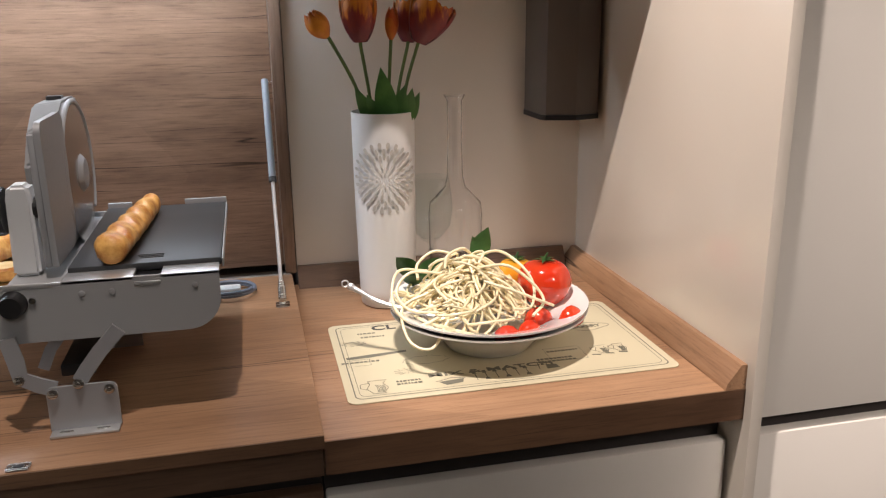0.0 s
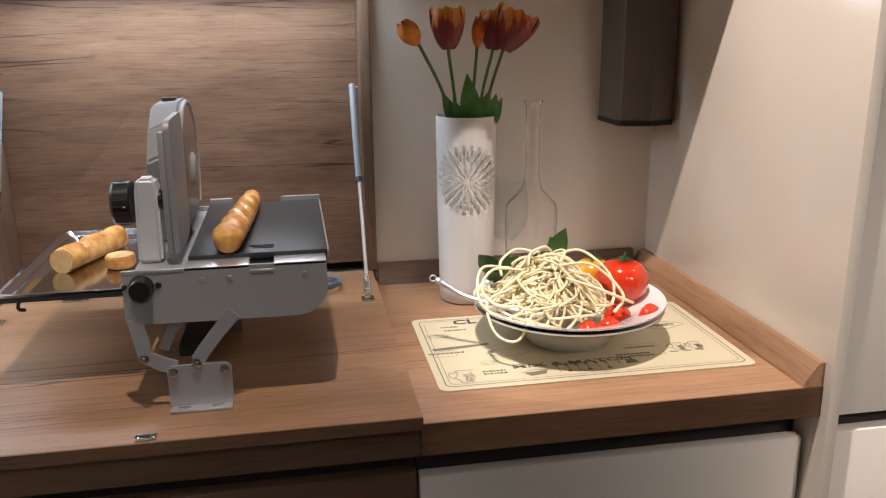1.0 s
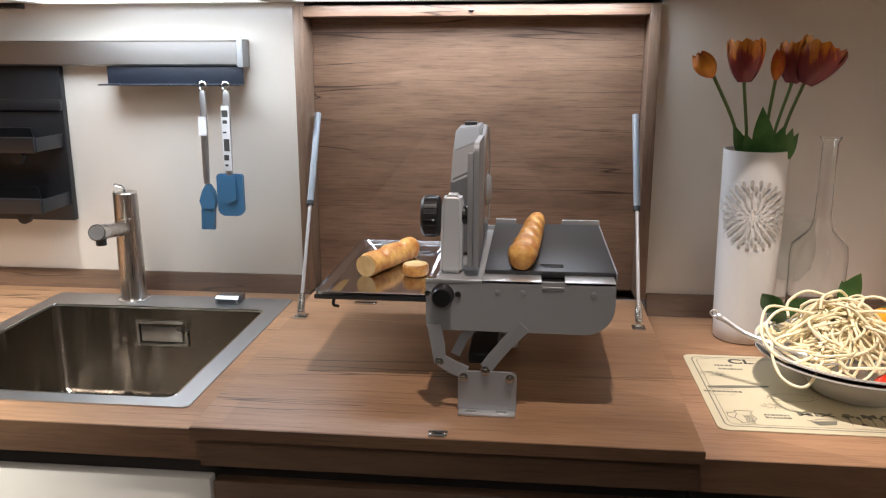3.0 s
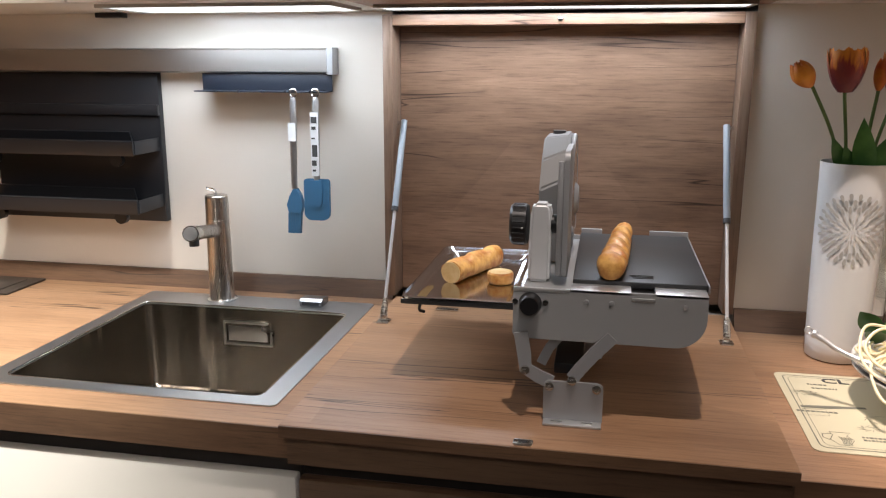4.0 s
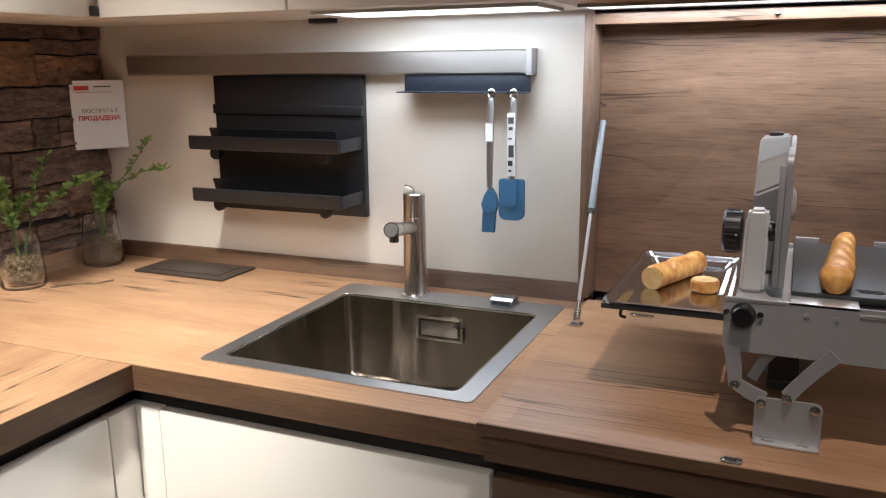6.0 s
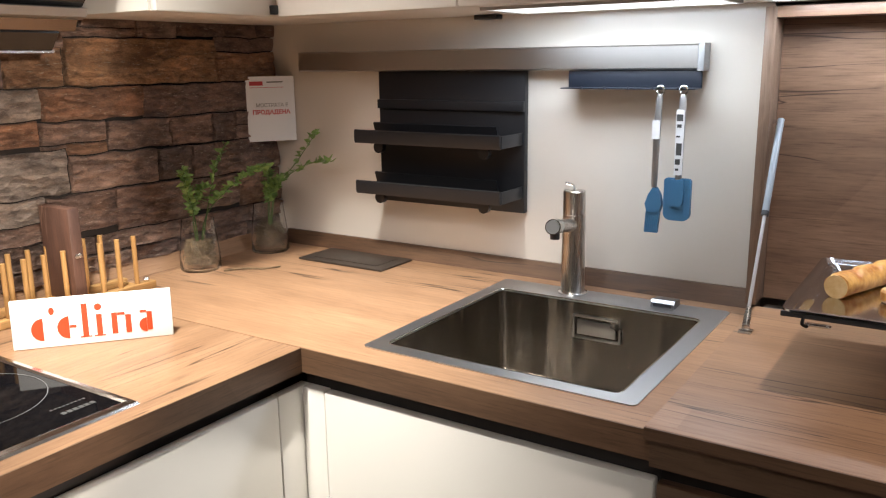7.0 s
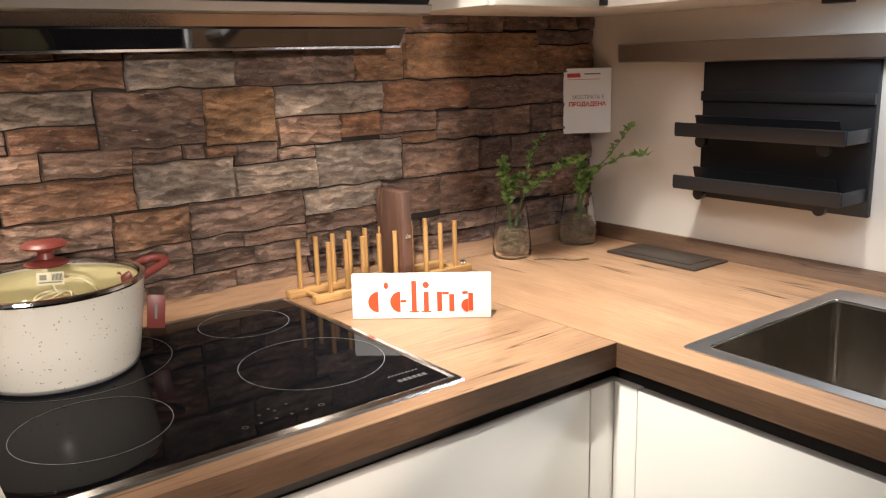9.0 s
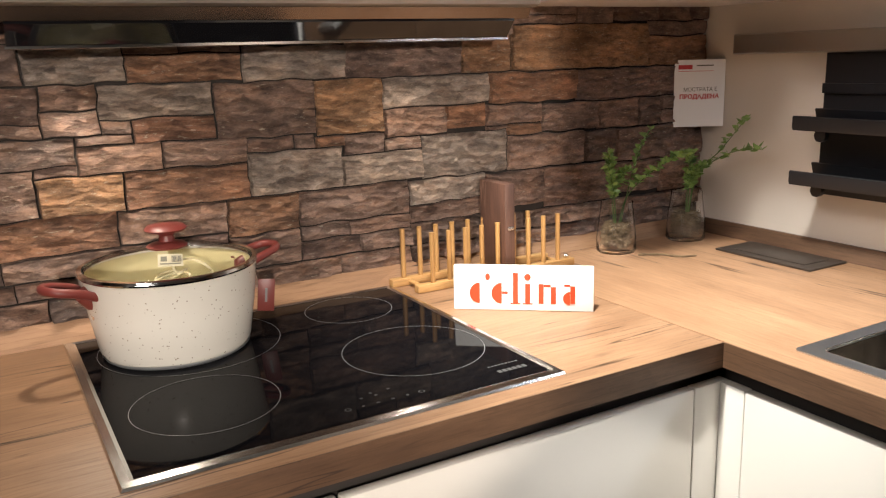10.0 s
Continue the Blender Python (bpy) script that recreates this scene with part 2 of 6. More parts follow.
def blotched(name, a, b, rough, scale, bump_scale=120, strength=0.15, coat=0.0):
    m = material(name, a, rough, Coat_Weight=coat)
    n = noise_tex(m, coords(m), scale, 5, 0.6)
    wire(m, ramp(m, n, [(0.35, a), (0.65, b)]), bsdf(m).inputs["Base Color"])
    bump(m, noise_tex(m, coords(m), bump_scale, 4), strength, 0.0015)
    return m


earth = blotched("dry_moss", (0.20, 0.14, 0.078), (0.08, 0.052, 0.026), 0.85, 80)
leaf_green = blotched("leaf_green", (0.022, 0.07, 0.014), (0.045, 0.12, 0.028), 0.42, 40)
tulip_leaf = blotched("tulip_leaf", (0.03, 0.12, 0.025), (0.07, 0.20, 0.045), 0.4, 30)
twig_leaf = blotched("boxwood_leaf", (0.12, 0.22, 0.05), (0.30, 0.44, 0.13), 0.42, 60)
tulip_orange = blotched("tulip_bud", (0.72, 0.29, 0.02), (0.52, 0.09, 0.012), 0.45, 24)
crust = blotched("bread_crust", (0.50, 0.165, 0.022), (0.86, 0.50, 0.15), 0.42, 52, 110, 0.8, 0.15)
crumb = blotched("bread_crumb", (0.74, 0.55, 0.28), (0.62, 0.40, 0.16), 0.8, 60, 160, 0.6)
tomato_red = blotched("tomato_skin", (0.62, 0.028, 0.010), (0.56, 0.05, 0.012), 0.13, 14, 40, 0.02, 0.4)
tomato_flesh = blotched("tomato_flesh", (0.60, 0.06, 0.02), (0.72, 0.17, 0.04), 0.3, 70, 90, 0.2)
pepper_yellow = blotched("yellow_tomato", (0.72, 0.27, 0.015), (0.78, 0.40, 0.04), 0.2, 20, 40, 0.02)


def speckled_enamel():
    m = material("speckled_enamel", (0.72, 0.69, 0.62), 0.22, Coat_Weight=0.3)
    v = nd(m, "ShaderNodeTexVoronoi", Scale=150.0)
    wire(m, coords(m), v.inputs["Vector"])
    dots = ramp(m, v.outputs["Distance"], [(0.14, (1, 1, 1)), (0.20, (0, 0, 0))])
    few = ramp(m, noise_tex(m, coords(m), 60, 2), [(0.50, (0, 0, 0)), (0.56, (1, 1, 1))])
    wire(m, mix(m, mix(m, 1.0, dots, few, "MULTIPLY"), (0.72, 0.69, 0.62), (0.28, 0.22, 0.17)), bsdf(m).inputs["Base Color"])
    return m


enamel = speckled_enamel()
sticker_film = lacquer("sticker_film", (0.50, 0.46, 0.33), 0.35)


def stone_material(name, tones, rust):
    """Broken, layered stone; every block takes its own tone and its own stretch of the pattern."""
    m = material(name, tones[0], 0.72)
    info = m.node_tree.nodes.new("ShaderNodeObjectInfo")
    n = len(tones) - 1
    tone = ramp(m, info.outputs["Random"], [(i / n, c) for i, c in enumerate(tones)])
    jump = nd(m, "ShaderNodeVectorMath")
    jump.operation = "MULTIPLY_ADD"
    wire(m, info.outputs["Random"], jump.inputs[0])
    jump.inputs[1].default_value = (31.0, 17.0, 23.0)
    wire(m, coords(m), jump.inputs[2])

    def field(scale, size, detail, rough):
        p = m.node_tree.nodes.new("ShaderNodeMapping")
        p.inputs["Scale"].default_value = scale
        wire(m, jump.outputs["Vector"], p.inputs["Vector"])
        return noise_tex(m, p.outputs["Vector"], size, detail, rough)

    slab = field((16, 9, 24), 1.0, 6, 0.66)
    ridge = field((40, 26, 70), 1.2, 9, 0.75)
    fleck = field((60, 34, 170), 1.5, 5, 0.65)
    grain = field((150, 120, 260), 1.6, 5, 0.7)
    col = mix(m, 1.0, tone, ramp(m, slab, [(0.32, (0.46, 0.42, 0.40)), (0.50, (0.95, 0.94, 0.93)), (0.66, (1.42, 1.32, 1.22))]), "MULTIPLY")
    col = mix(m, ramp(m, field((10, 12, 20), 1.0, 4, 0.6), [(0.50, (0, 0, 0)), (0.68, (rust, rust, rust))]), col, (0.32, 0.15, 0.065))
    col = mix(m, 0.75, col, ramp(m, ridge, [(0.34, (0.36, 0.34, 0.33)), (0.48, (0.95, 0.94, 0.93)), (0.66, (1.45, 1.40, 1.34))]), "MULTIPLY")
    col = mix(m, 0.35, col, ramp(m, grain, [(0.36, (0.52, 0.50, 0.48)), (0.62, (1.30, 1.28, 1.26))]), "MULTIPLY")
    col = mix(m, ramp(m, fleck, [(0.60, (0, 0, 0)), (0.68, (0.65, 0.65, 0.65))]), col, (0.56, 0.48, 0.38))
    wire(m, col, bsdf(m).inputs["Base Color"])
    bent = nd(m, "ShaderNodeVectorMath")
    bent.operation = "MULTIPLY_ADD"
    wire(m, ridge, bent.inputs[0])
    bent.inputs[1].default_value = (0.03, 0.03, 0.03)
    wire(m, jump.outputs["Vector"], bent.inputs[2])
    squash_ = m.node_tree.nodes.new("ShaderNodeMapping")
    squash_.inputs["Scale"].default_value = (34, 24, 58)
    wire(m, bent.outputs["Vector"], squash_.inputs["Vector"])
    facet = nd(m, "ShaderNodeTexVoronoi", Scale=1.0)
    wire(m, squash_.outputs["Vector"], facet.inputs["Vector"])
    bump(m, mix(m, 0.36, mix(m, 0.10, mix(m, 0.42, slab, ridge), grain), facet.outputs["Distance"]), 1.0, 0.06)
    return m


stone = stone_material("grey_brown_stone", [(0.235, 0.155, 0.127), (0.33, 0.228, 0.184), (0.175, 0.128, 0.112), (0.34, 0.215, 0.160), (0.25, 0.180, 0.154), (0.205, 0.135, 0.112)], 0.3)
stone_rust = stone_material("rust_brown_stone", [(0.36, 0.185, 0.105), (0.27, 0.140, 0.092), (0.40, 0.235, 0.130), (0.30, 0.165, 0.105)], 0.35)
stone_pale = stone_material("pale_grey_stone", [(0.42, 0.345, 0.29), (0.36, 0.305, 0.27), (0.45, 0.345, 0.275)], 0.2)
mortar = blotched("dark_joint", (0.014, 0.010, 0.008), (0.028, 0.020, 0.016), 0.9, 30)

# ---- mesh helpers ----


def box(bm, x0, x1, y0, y1, z0, z1, bevel=0.0, m=None, seg=2):
    made = bmesh.ops.create_cube(bm, size=1.0)["verts"]
    for v in made:
        v.co = Vector((x0 + (v.co.x + 0.5) * (x1 - x0), y0 + (v.co.y + 0.5) * (y1 - y0), z0 + (v.co.z + 0.5) * (z1 - z0)))
    if bevel:
        edges = list({e for v in made for e in v.link_edges})
        out = bmesh.ops.bevel(bm, geom=edges, offset=bevel, segments=seg, affect="EDGES", profile=0.5)
        made = list({v for f in out["faces"] for v in f.verts} | {v for v in made if v.is_valid})
    if m is not None:
        for v in made:
            v.co = m @ v.co
    return bm


def boxed(*a, **k):
    return box(bmesh.new(), *a, **k)


def prism(bm, pts, axis, a, b, m=None):
    """A closed outline pushed along an axis: 'x' takes (y, z), 'y' takes (x, z), 'z' takes (x, y)."""
    def at(p, t):
        return {"x": (t, p[0], p[1]), "y": (p[0], t, p[1]), "z": (p[0], p[1], t)}[axis]
    lo = [bm.verts.new(at(p, a)) for p in pts]
    hi = [bm.verts.new(at(p, b)) for p in pts]
    bm.faces.new(lo[::-1])
    bm.faces.new(hi)
    n = len(pts)
    for i in range(n):
        bm.faces.new((lo[i], lo[(i + 1) % n], hi[(i + 1) % n], hi[i]))
    if m is not None:
        for v in lo + hi:
            v.co = m @ v.co
    return bm


def rounded(x0, x1, y0, y1, r, n=6):
    """Outline of a rectangle with round corners; r: one radius or four (from x0,y0 on, anticlockwise)."""
    rs = r if isinstance(r, (list, tuple)) else (r,) * 4
    out = []
    for (cx, cy, a0), q in zip(((x0, y0, 180), (x1, y0, 270), (x1, y1, 0), (x0, y1, 90)), rs):
        sx, sy = (1 if cx == x0 else -1), (1 if cy == y0 else -1)
        if q <= 0:
            out.append((cx, cy))
            continue
        for i in range(n + 1):
            a = radians(a0 + 90 * i / n)
            out.append((cx + sx * q + q * math.cos(a), cy + sy * q + q * math.sin(a)))
    return out


def lathe(bm, profile, c=(0, 0, 0), seg=40, m=None):
    rings = []
    for r, z in profile:
        if r < 1e-6:
            rings.append([bm.verts.new((c[0], c[1], c[2] + z))])
        else:
            rings.append([bm.verts.new((c[0] + r * math.cos(2 * math.pi * i / seg), c[1] + r * math.sin(2 * math.pi * i / seg), c[2] + z)) for i in range(seg)])
    for a, b in zip(rings, rings[1:]):
        for i in range(seg):
            j = (i + 1) % seg
            if len(a) == 1 and len(b) == 1:
                continue
            if len(a) == 1:
                bm.faces.new((a[0], b[j], b[i]))
            elif len(b) == 1:
                bm.faces.new((a[i], a[j], b[0]))
            else:
                bm.faces.new((a[i], a[j], b[j], b[i]))
    if m is not None:
        for ring in rings:
            for v in ring:
                v.co = m @ v.co
    return bm


def tube(bm, pts, r, seg=8, closed=False):
    """A round bar along points; r: one radius or one for each point."""
    pts = [Vector(p) for p in pts]
    n = len(pts)
    rs = r if isinstance(r, (list, tuple)) else [r] * n
    up, rings = None, []
    for i, p in enumerate(pts):
        a = pts[(i - 1) % n] if closed or i else p
        b = pts[(i + 1) % n] if closed or i < n - 1 else p
        t = (b - a).normalized()
        if up is None:
            up = t.orthogonal().normalized()
        up = (up - t * up.dot(t))
        up = up.normalized() if up.length > 1e-6 else t.orthogonal().normalized()
        side = t.cross(up)
        rings.append([bm.verts.new(p + rs[i] * (math.cos(2 * math.pi * k / seg) * up + math.sin(2 * math.pi * k / seg) * side)) for k in range(seg)])
    pairs = list(zip(rings, rings[1:])) + ([(rings[-1], rings[0])] if closed else [])
    for a, b in pairs:
        for k in range(seg):
            bm.faces.new((a[k], a[(k + 1) % seg], b[(k + 1) % seg], b[k]))
    if not closed:
        bm.faces.new(rings[0][::-1])
        bm.faces.new(rings[-1])
    return bm


def cyl(bm, a, b, r, seg=20):
    return tube(bm, [a, b], r, seg)


def curve_pts(ctrl, n=24):
    """A smooth line through control points."""
    P = [Vector(c) for c in ctrl]
    P = [2 * P[0] - P[1]] + P + [2 * P[-1] - P[-2]]
    out = []
    per = max(2, n // (len(P) - 3))
    for i in range(1, len(P) - 2):
        for k in range(per):
            t = k / per
            a, b, c, d = P[i - 1:i + 3]
            out.append(0.5 * (2 * b + (c - a) * t + (2 * a - 5 * b + 4 * c - d) * t * t + (3 * b - a - 3 * c + d) * t ** 3))
    return out + [P[-2]]


def thing(name, base, label, category, group="", kind=""):
    ob = new(name)
    ob.empty_display_size = 0.02
    ob.location = base
    ob["base"] = 1
    return tagged(ob, label, category, group, kind)


def mesh_of(name, bm, mat, smooth=30):
    bmesh.ops.recalc_face_normals(bm, faces=bm.faces)
    me = bpy.data.meshes.new(name)
    bm.to_mesh(me)
    bm.free()
    me.materials.append(mat)
    if smooth:
        me.polygons.foreach_set("use_smooth", [True] * len(me.polygons))
        me.set_sharp_from_angle(angle=radians(smooth))
    return me


def part(name, bm, mat, parent, label="", smooth=30):
    """One mesh under a thing or under a part; its points are given in the room's metres."""
    ob = new(name, bm if isinstance(bm, bpy.types.Mesh) else mesh_of(name, bm, mat, smooth))
    ob.parent = parent
    if parent.get("base"):
        ob.matrix_parent_inverse = Matrix.Translation(-parent.location)
    if label:
        ob["label"] = label
    return ob


def single(name, bm, mat, label, category, group="", kind="", smooth=30):
    """A thing of one mesh, with its origin at its base."""
    me = mesh_of(name, bm, mat, smooth)
    return tagged(new(name, me), label, category, group, kind)


def setting(name, bm, mat, label="", category="", smooth=30):
    return tagged(new(name, mesh_of(name, bm, mat, smooth)), label, category, "", "structure")


def lettering(text, size, m, mat_, parent, name="lettering", label="", bold=0.0, width=None):
    cu = bpy.data.curves.new("text", "FONT")
    cu.body, cu.size, cu.align_x, cu.align_y, cu.extrude, cu.offset = text, size, "CENTER", "CENTER", 0.0002, bold
    tmp = bpy.data.objects.new("text", cu)
    scene.collection.objects.link(tmp)
    dg = bpy.context.evaluated_depsgraph_get()
    me = bpy.data.meshes.new_from_object(tmp.evaluated_get(dg))
    bpy.data.objects.remove(tmp)
    bpy.data.curves.remove(cu)
    if width:
        xs = [v.co.x for v in me.vertices]
        k = width / (max(xs) - min(xs))
        me.transform(Matrix.Diagonal((k, 1, 1, 1)))
    me.transform(m)
    me.materials.clear()
    me.materials.append(mat_)
    return part(name, me, mat_, parent, label)

# ---- room ----
Z = 0.91                     # top of the worktop
NORTH, WEST = 1.505, -1.675  # faces of the two splashbacks

setting("floor", boxed(-1.85, 2.7, -2.7, 1.72, -0.06, 0.0), tile_floor, "plain grey showroom floor", "floor")
setting("ceiling", boxed(-1.85, 2.7, -2.7, 1.72, 2.7, 2.78), plaster, "plain pale showroom ceiling", "ceiling")
setting("wall_north", boxed(-1.85, 2.7, 1.56, 1.72, 0.0, 2.7), plaster, "pale painted wall behind the units", "wall")
wall_west = setting("wall_west", boxed(-1.85, WEST, -2.7, 1.56, 0.0, 2.7), mortar, "wall clad in rough brown and grey stones", "wall")
setting("wall_east", boxed(2.6, 2.7, -2.7, 1.56, 0.0, 2.7), plaster, "plain pale room wall", "wall")
setting("wall_south", boxed(WEST, 2.6, -2.7, -2.6, 0.0, 2.7), plaster, "plain pale room wall", "wall")
setting("splashback_sink", boxed(WEST, -0.459, NORTH, 1.56, 0.86, 1.5), splash, "glossy magnolia splashback panel", "splashback")
setting("splashback_niche", boxed(0.173, 0.69, 1.435, 1.56, 0.86, 1.5), splash, "glossy magnolia splashback panel", "splashback")

# ---- worktop ----
worktop = thing("worktop", (-0.7, 1.1, Z), "oak-look laminate worktop running round the corner", "worktop")
T0 = 0.868
SX0, SX1, SY0, SY1 = -0.940, -0.496, 0.957, 1.424   # cut-out of the sink
bm = bmesh.new()
rim_o = ((WEST, 0.889), (-0.4385, 0.889), (-0.4385, NORTH), (WEST, NORTH))
rim_i = ((SX0, SY0), (SX1, SY0), (SX1, SY1), (SX0, SY1))
rings = [[bm.verts.new((*p, z)) for p in rim] for rim, z in ((rim_o, Z), (rim_i, Z), (rim_i, T0), (rim_o, T0))]
for a, b in zip(rings, rings[1:] + rings[:1]):
    for i in range(4):
        bm.faces.new((a[i], a[(i + 1) % 4], b[(i + 1) % 4], b[i]))
part("corner_slab", bm, oak_x, worktop, "", 0)
part("hob_slab", boxed(WEST, -1.037, -1.2, 0.8885, T0, Z - 0.0003, 0.0012), oak_y, worktop)
part("niche_slab", boxed(0.1645, 0.69, 0.875, 1.435, T0, Z, 0.0012), oak_x, worktop)
# thin strips in the darkened oak carry the shade of the front edges
part("shaded_edge", boxed(-1.0355, -0.4385, 0.8868, 0.8888, T0, Z - 0.0004), oak_shaded_x, worktop, "grained oak-look edging, coloured darker for the shade on it")
part("shaded_edge", boxed(-1.0368, -1.0348, -1.2, 0.8866, T0, Z - 0.0004), oak_shaded_y, worktop, "grained oak-look edging, coloured darker for the shade on it")
part("shaded_edge", boxed(0.1645, 0.69, 0.8728, 0.8748, T0, Z - 0.0004), oak_shaded_x, worktop, "grained oak-look edging, coloured darker for the shade on it")


def upstand(name, bm, mat, label):
    return setting(name, bm, mat, label, "upstand")


H1 = Z + 0.032
# sink and niche upstands use the darkened oak, their shade put into the colour
upstand("upstand_sink", prism(bmesh.new(), [(1.478, Z), (1.481, Z + 0.006), (1.497, H1), (NORTH, H1), (NORTH, Z)], "x", WEST + 0.03, -0.4595), oak_shaded_x, "oak-look wedge upstand along the splashback")
upstand("upstand_niche", prism(bmesh.new(), [(1.408, Z), (1.411, Z + 0.006), (1.427, H1 + 0.003), (1.435, H1 + 0.003), (1.435, Z)], "x", 0.1735, 0.662), oak_shaded_x, "oak-look wedge upstand along the splashback")
upstand("upstand_tall_unit", prism(bmesh.new(), [(0.662, Z), (0.664, Z + 0.008), (0.682, H1), (0.69, H1), (0.69, Z)], "y", 0.874, 1.435), oak_y, "oak-look wedge upstand beside the tall unit")
upstand("upstand_hob", prism(bmesh.new(), [(WEST, Z), (WEST, H1 + 0.004), (WEST + 0.008, H1 + 0.004), (WEST + 0.024, Z + 0.006), (WEST + 0.027, Z)], "y", -1.2, NORTH), oak_y, "oak-look wedge upstand under the stone wall")

# ---- base units ----
DT = 0.836


def door(name, parent, x0, x1, y0, y1, z0, z1, mat=None, label=""):
    return part(name, boxed(x0, x1, y0, y1, z0, z1, 0.0036), mat or white_front, parent, label)


def base_unit(name, x0, x1, y0, y1, label, fronts, mat=None, top=0.79):
    u = thing(name, ((x0 + x1) / 2, (y0 + y1) / 2, 0), label, "base cabinet")
    part("body", boxed(x0, x1, y0, y1, 0.10, top), carcass_in, u)
    part("plinth", boxed(x0 + 0.002, x1 - 0.002, y0 + 0.002, y1 - 0.04, 0.0, 0.099), carcass_in, u)
    for f in fronts:
        door("front", u, *f, mat)
    return u


base_unit("sink_unit", -0.998, -0.4385, 0.92, 1.50, "cashmere white sink base unit with a handleless front", [(-0.999, -0.4395, 0.897, 0.917, 0.10, DT)], None, 0.70)
base_unit("niche_unit", 0.1645, 0.688, 0.92, 1.43, "cashmere white base unit with a handleless drawer front", [(0.1655, 0.687, 0.897, 0.917, 0.50, DT - 0.010), (0.1655, 0.687, 0.897, 0.917, 0.10, 0.497)])
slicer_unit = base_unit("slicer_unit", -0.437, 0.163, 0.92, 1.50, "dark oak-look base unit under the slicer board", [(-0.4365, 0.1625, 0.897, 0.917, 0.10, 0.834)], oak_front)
base_unit("hob_unit", -1.67, -1.072, 0.236, 0.842, "cashmere white base unit beside the hob", [(-1.069, -1.049, 0.237, 0.842, 0.10, DT)])
base_unit("end_unit", -1.67, -1.072, -1.2, 0.232, "cashmere white base unit under the hob", [(-1.069, -1.049, -1.2, 0.233, 0.10, DT)])
corner = thing("corner_post", (-1.03, 0.88, 0), "cashmere white corner post between two base units", "corner post")
part("post_panel", boxed(-1.0485, -1.001, 0.899, 0.918, 0.10, DT, 0.0015), white_front, corner)
part("post_panel", boxed(-1.068, -1.0495, 0.844, 0.918, 0.10, DT, 0.0015), white_front, corner)
for n, a in (("channel_sink", (-1.06, -0.4385, 0.923, 0.945, 0.80, T0)), ("channel_niche", (0.165, 0.688, 0.923, 0.945, 0.80, T0)),
             ("channel_slicer", (-0.437, 0.163, 0.923, 0.945, 0.80, T0)), ("channel_hob", (-1.10, -1.078, -1.2, 0.945, 0.80, T0))):
    setting(n, boxed(*a), black_gap, "dark recessed grip channel under the worktop", "grip channel")

# ---- tall unit ----
tall = thing("tall_unit", (1.0, 1.2, 0), "cashmere white tall cabinet with a glossy side panel", "tall cabinet")
part("side_panel", boxed(0.690, 0.7065, 0.858, 1.56, 0.0, 2.25, 0.001), tall_side, tall, "glossy cream side panel")
part("body", boxed(0.7075, 1.29, 0.90, 1.56, 0.10, 2.25), black_gap, tall)
part("door", boxed(0.7125, 1.29, 0.872, 0.893, 0.866, 2.25, 0.002), white_front, tall)
part("door", boxed(0.7125, 1.29, 0.872, 0.893, 0.10, 0.842, 0.002), white_front, tall)
part("plinth", boxed(0.708, 1.29, 0.93, 1.5, 0.0, 0.099), carcass_in, tall)

# ---- wall units ----
B = 1.460


def wall_unit(name, x0, x1, y0, y1, label, doors, under, mat=None):
    u = thing(name, ((x0 + x1) / 2, (y0 + y1) / 2, B), label, "wall cabinet")
    part("body", boxed(x0, x1, y0, y1, B, 2.2, 0.001), under, u)
    for d in doors:
        door("door", u, *d, mat)
    return u


wall_unit("sink_wall_unit", -1.368, -0.470, 1.215, 1.559, "cashmere white wall cabinet above the sink", [(-1.343, -0.92, 1.194, 1.213, B - 0.002, 2.2), (-0.917, -0.472, 1.194, 1.213, B - 0.002, 2.2)], white_edge)
wall_unit("slicer_wall_unit", -0.468, 0.190, 1.205, 1.559, "oak-look wall cabinet above the slicer", [(-0.467, 0.189, 1.184, 1.203, B - 0.003, 2.2)], oak_x, oak_x)
wall_unit("niche_wall_unit", 0.192, 0.6885, 1.168, 1.559, "cashmere white wall cabinet above the niche", [(0.194, 0.6875, 1.147, 1.166, B - 0.002, 2.2)], white_edge)
wall_unit("hob_wall_unit", WEST + 0.004, -1.370, 0.905, 1.559, "cashmere white wall cabinet beside the cooker hood", [(-1.3685, -1.35, 0.907, 1.190, B - 0.002, 2.2)], white_edge)
single("corner_connector", boxed(-1.352, -1.338, 1.180, 1.193, B + 0.002, B + 0.02, 0.002), black_plastic, "small black plastic connector between two wall cabinets", "connector")
single("light_sensor", boxed(-1.05, -0.995, 1.468, 1.495, B - 0.010, B, 0.002), black_plastic, "small black light sensor under the wall cabinet", "sensor")
for nm, x0, x1, y0, y1, lab in (("strip_lamp", -0.90, -0.50, 1.262, 1.405, "broad light panel glowing under the white wall cabinet"), ("strip_lamp", -0.44, 0.15, 1.34, 1.41, "slim light strip glowing under the oak wall cabinet")):
    lamp = thing(nm, ((x0 + x1) / 2, (y0 + y1) / 2, B - 0.006), lab, "light strip", "light strips")
    bm = bmesh.new()
    for q in ((x0 - 0.008, x0, y0 - 0.008, y1 + 0.008), (x1, x1 + 0.008, y0 - 0.008, y1 + 0.008), (x0, x1, y0 - 0.008, y0), (x0, x1, y1, y1 + 0.008)):
        box(bm, *q, B - 0.006, B - 0.0003)
    part("rim", bm, alu, lamp, "", 0)
    part("diffuser", boxed(x0, x1, y0, y1, B - 0.0045, B - 0.0004), led, lamp, "glowing white diffuser", 0)

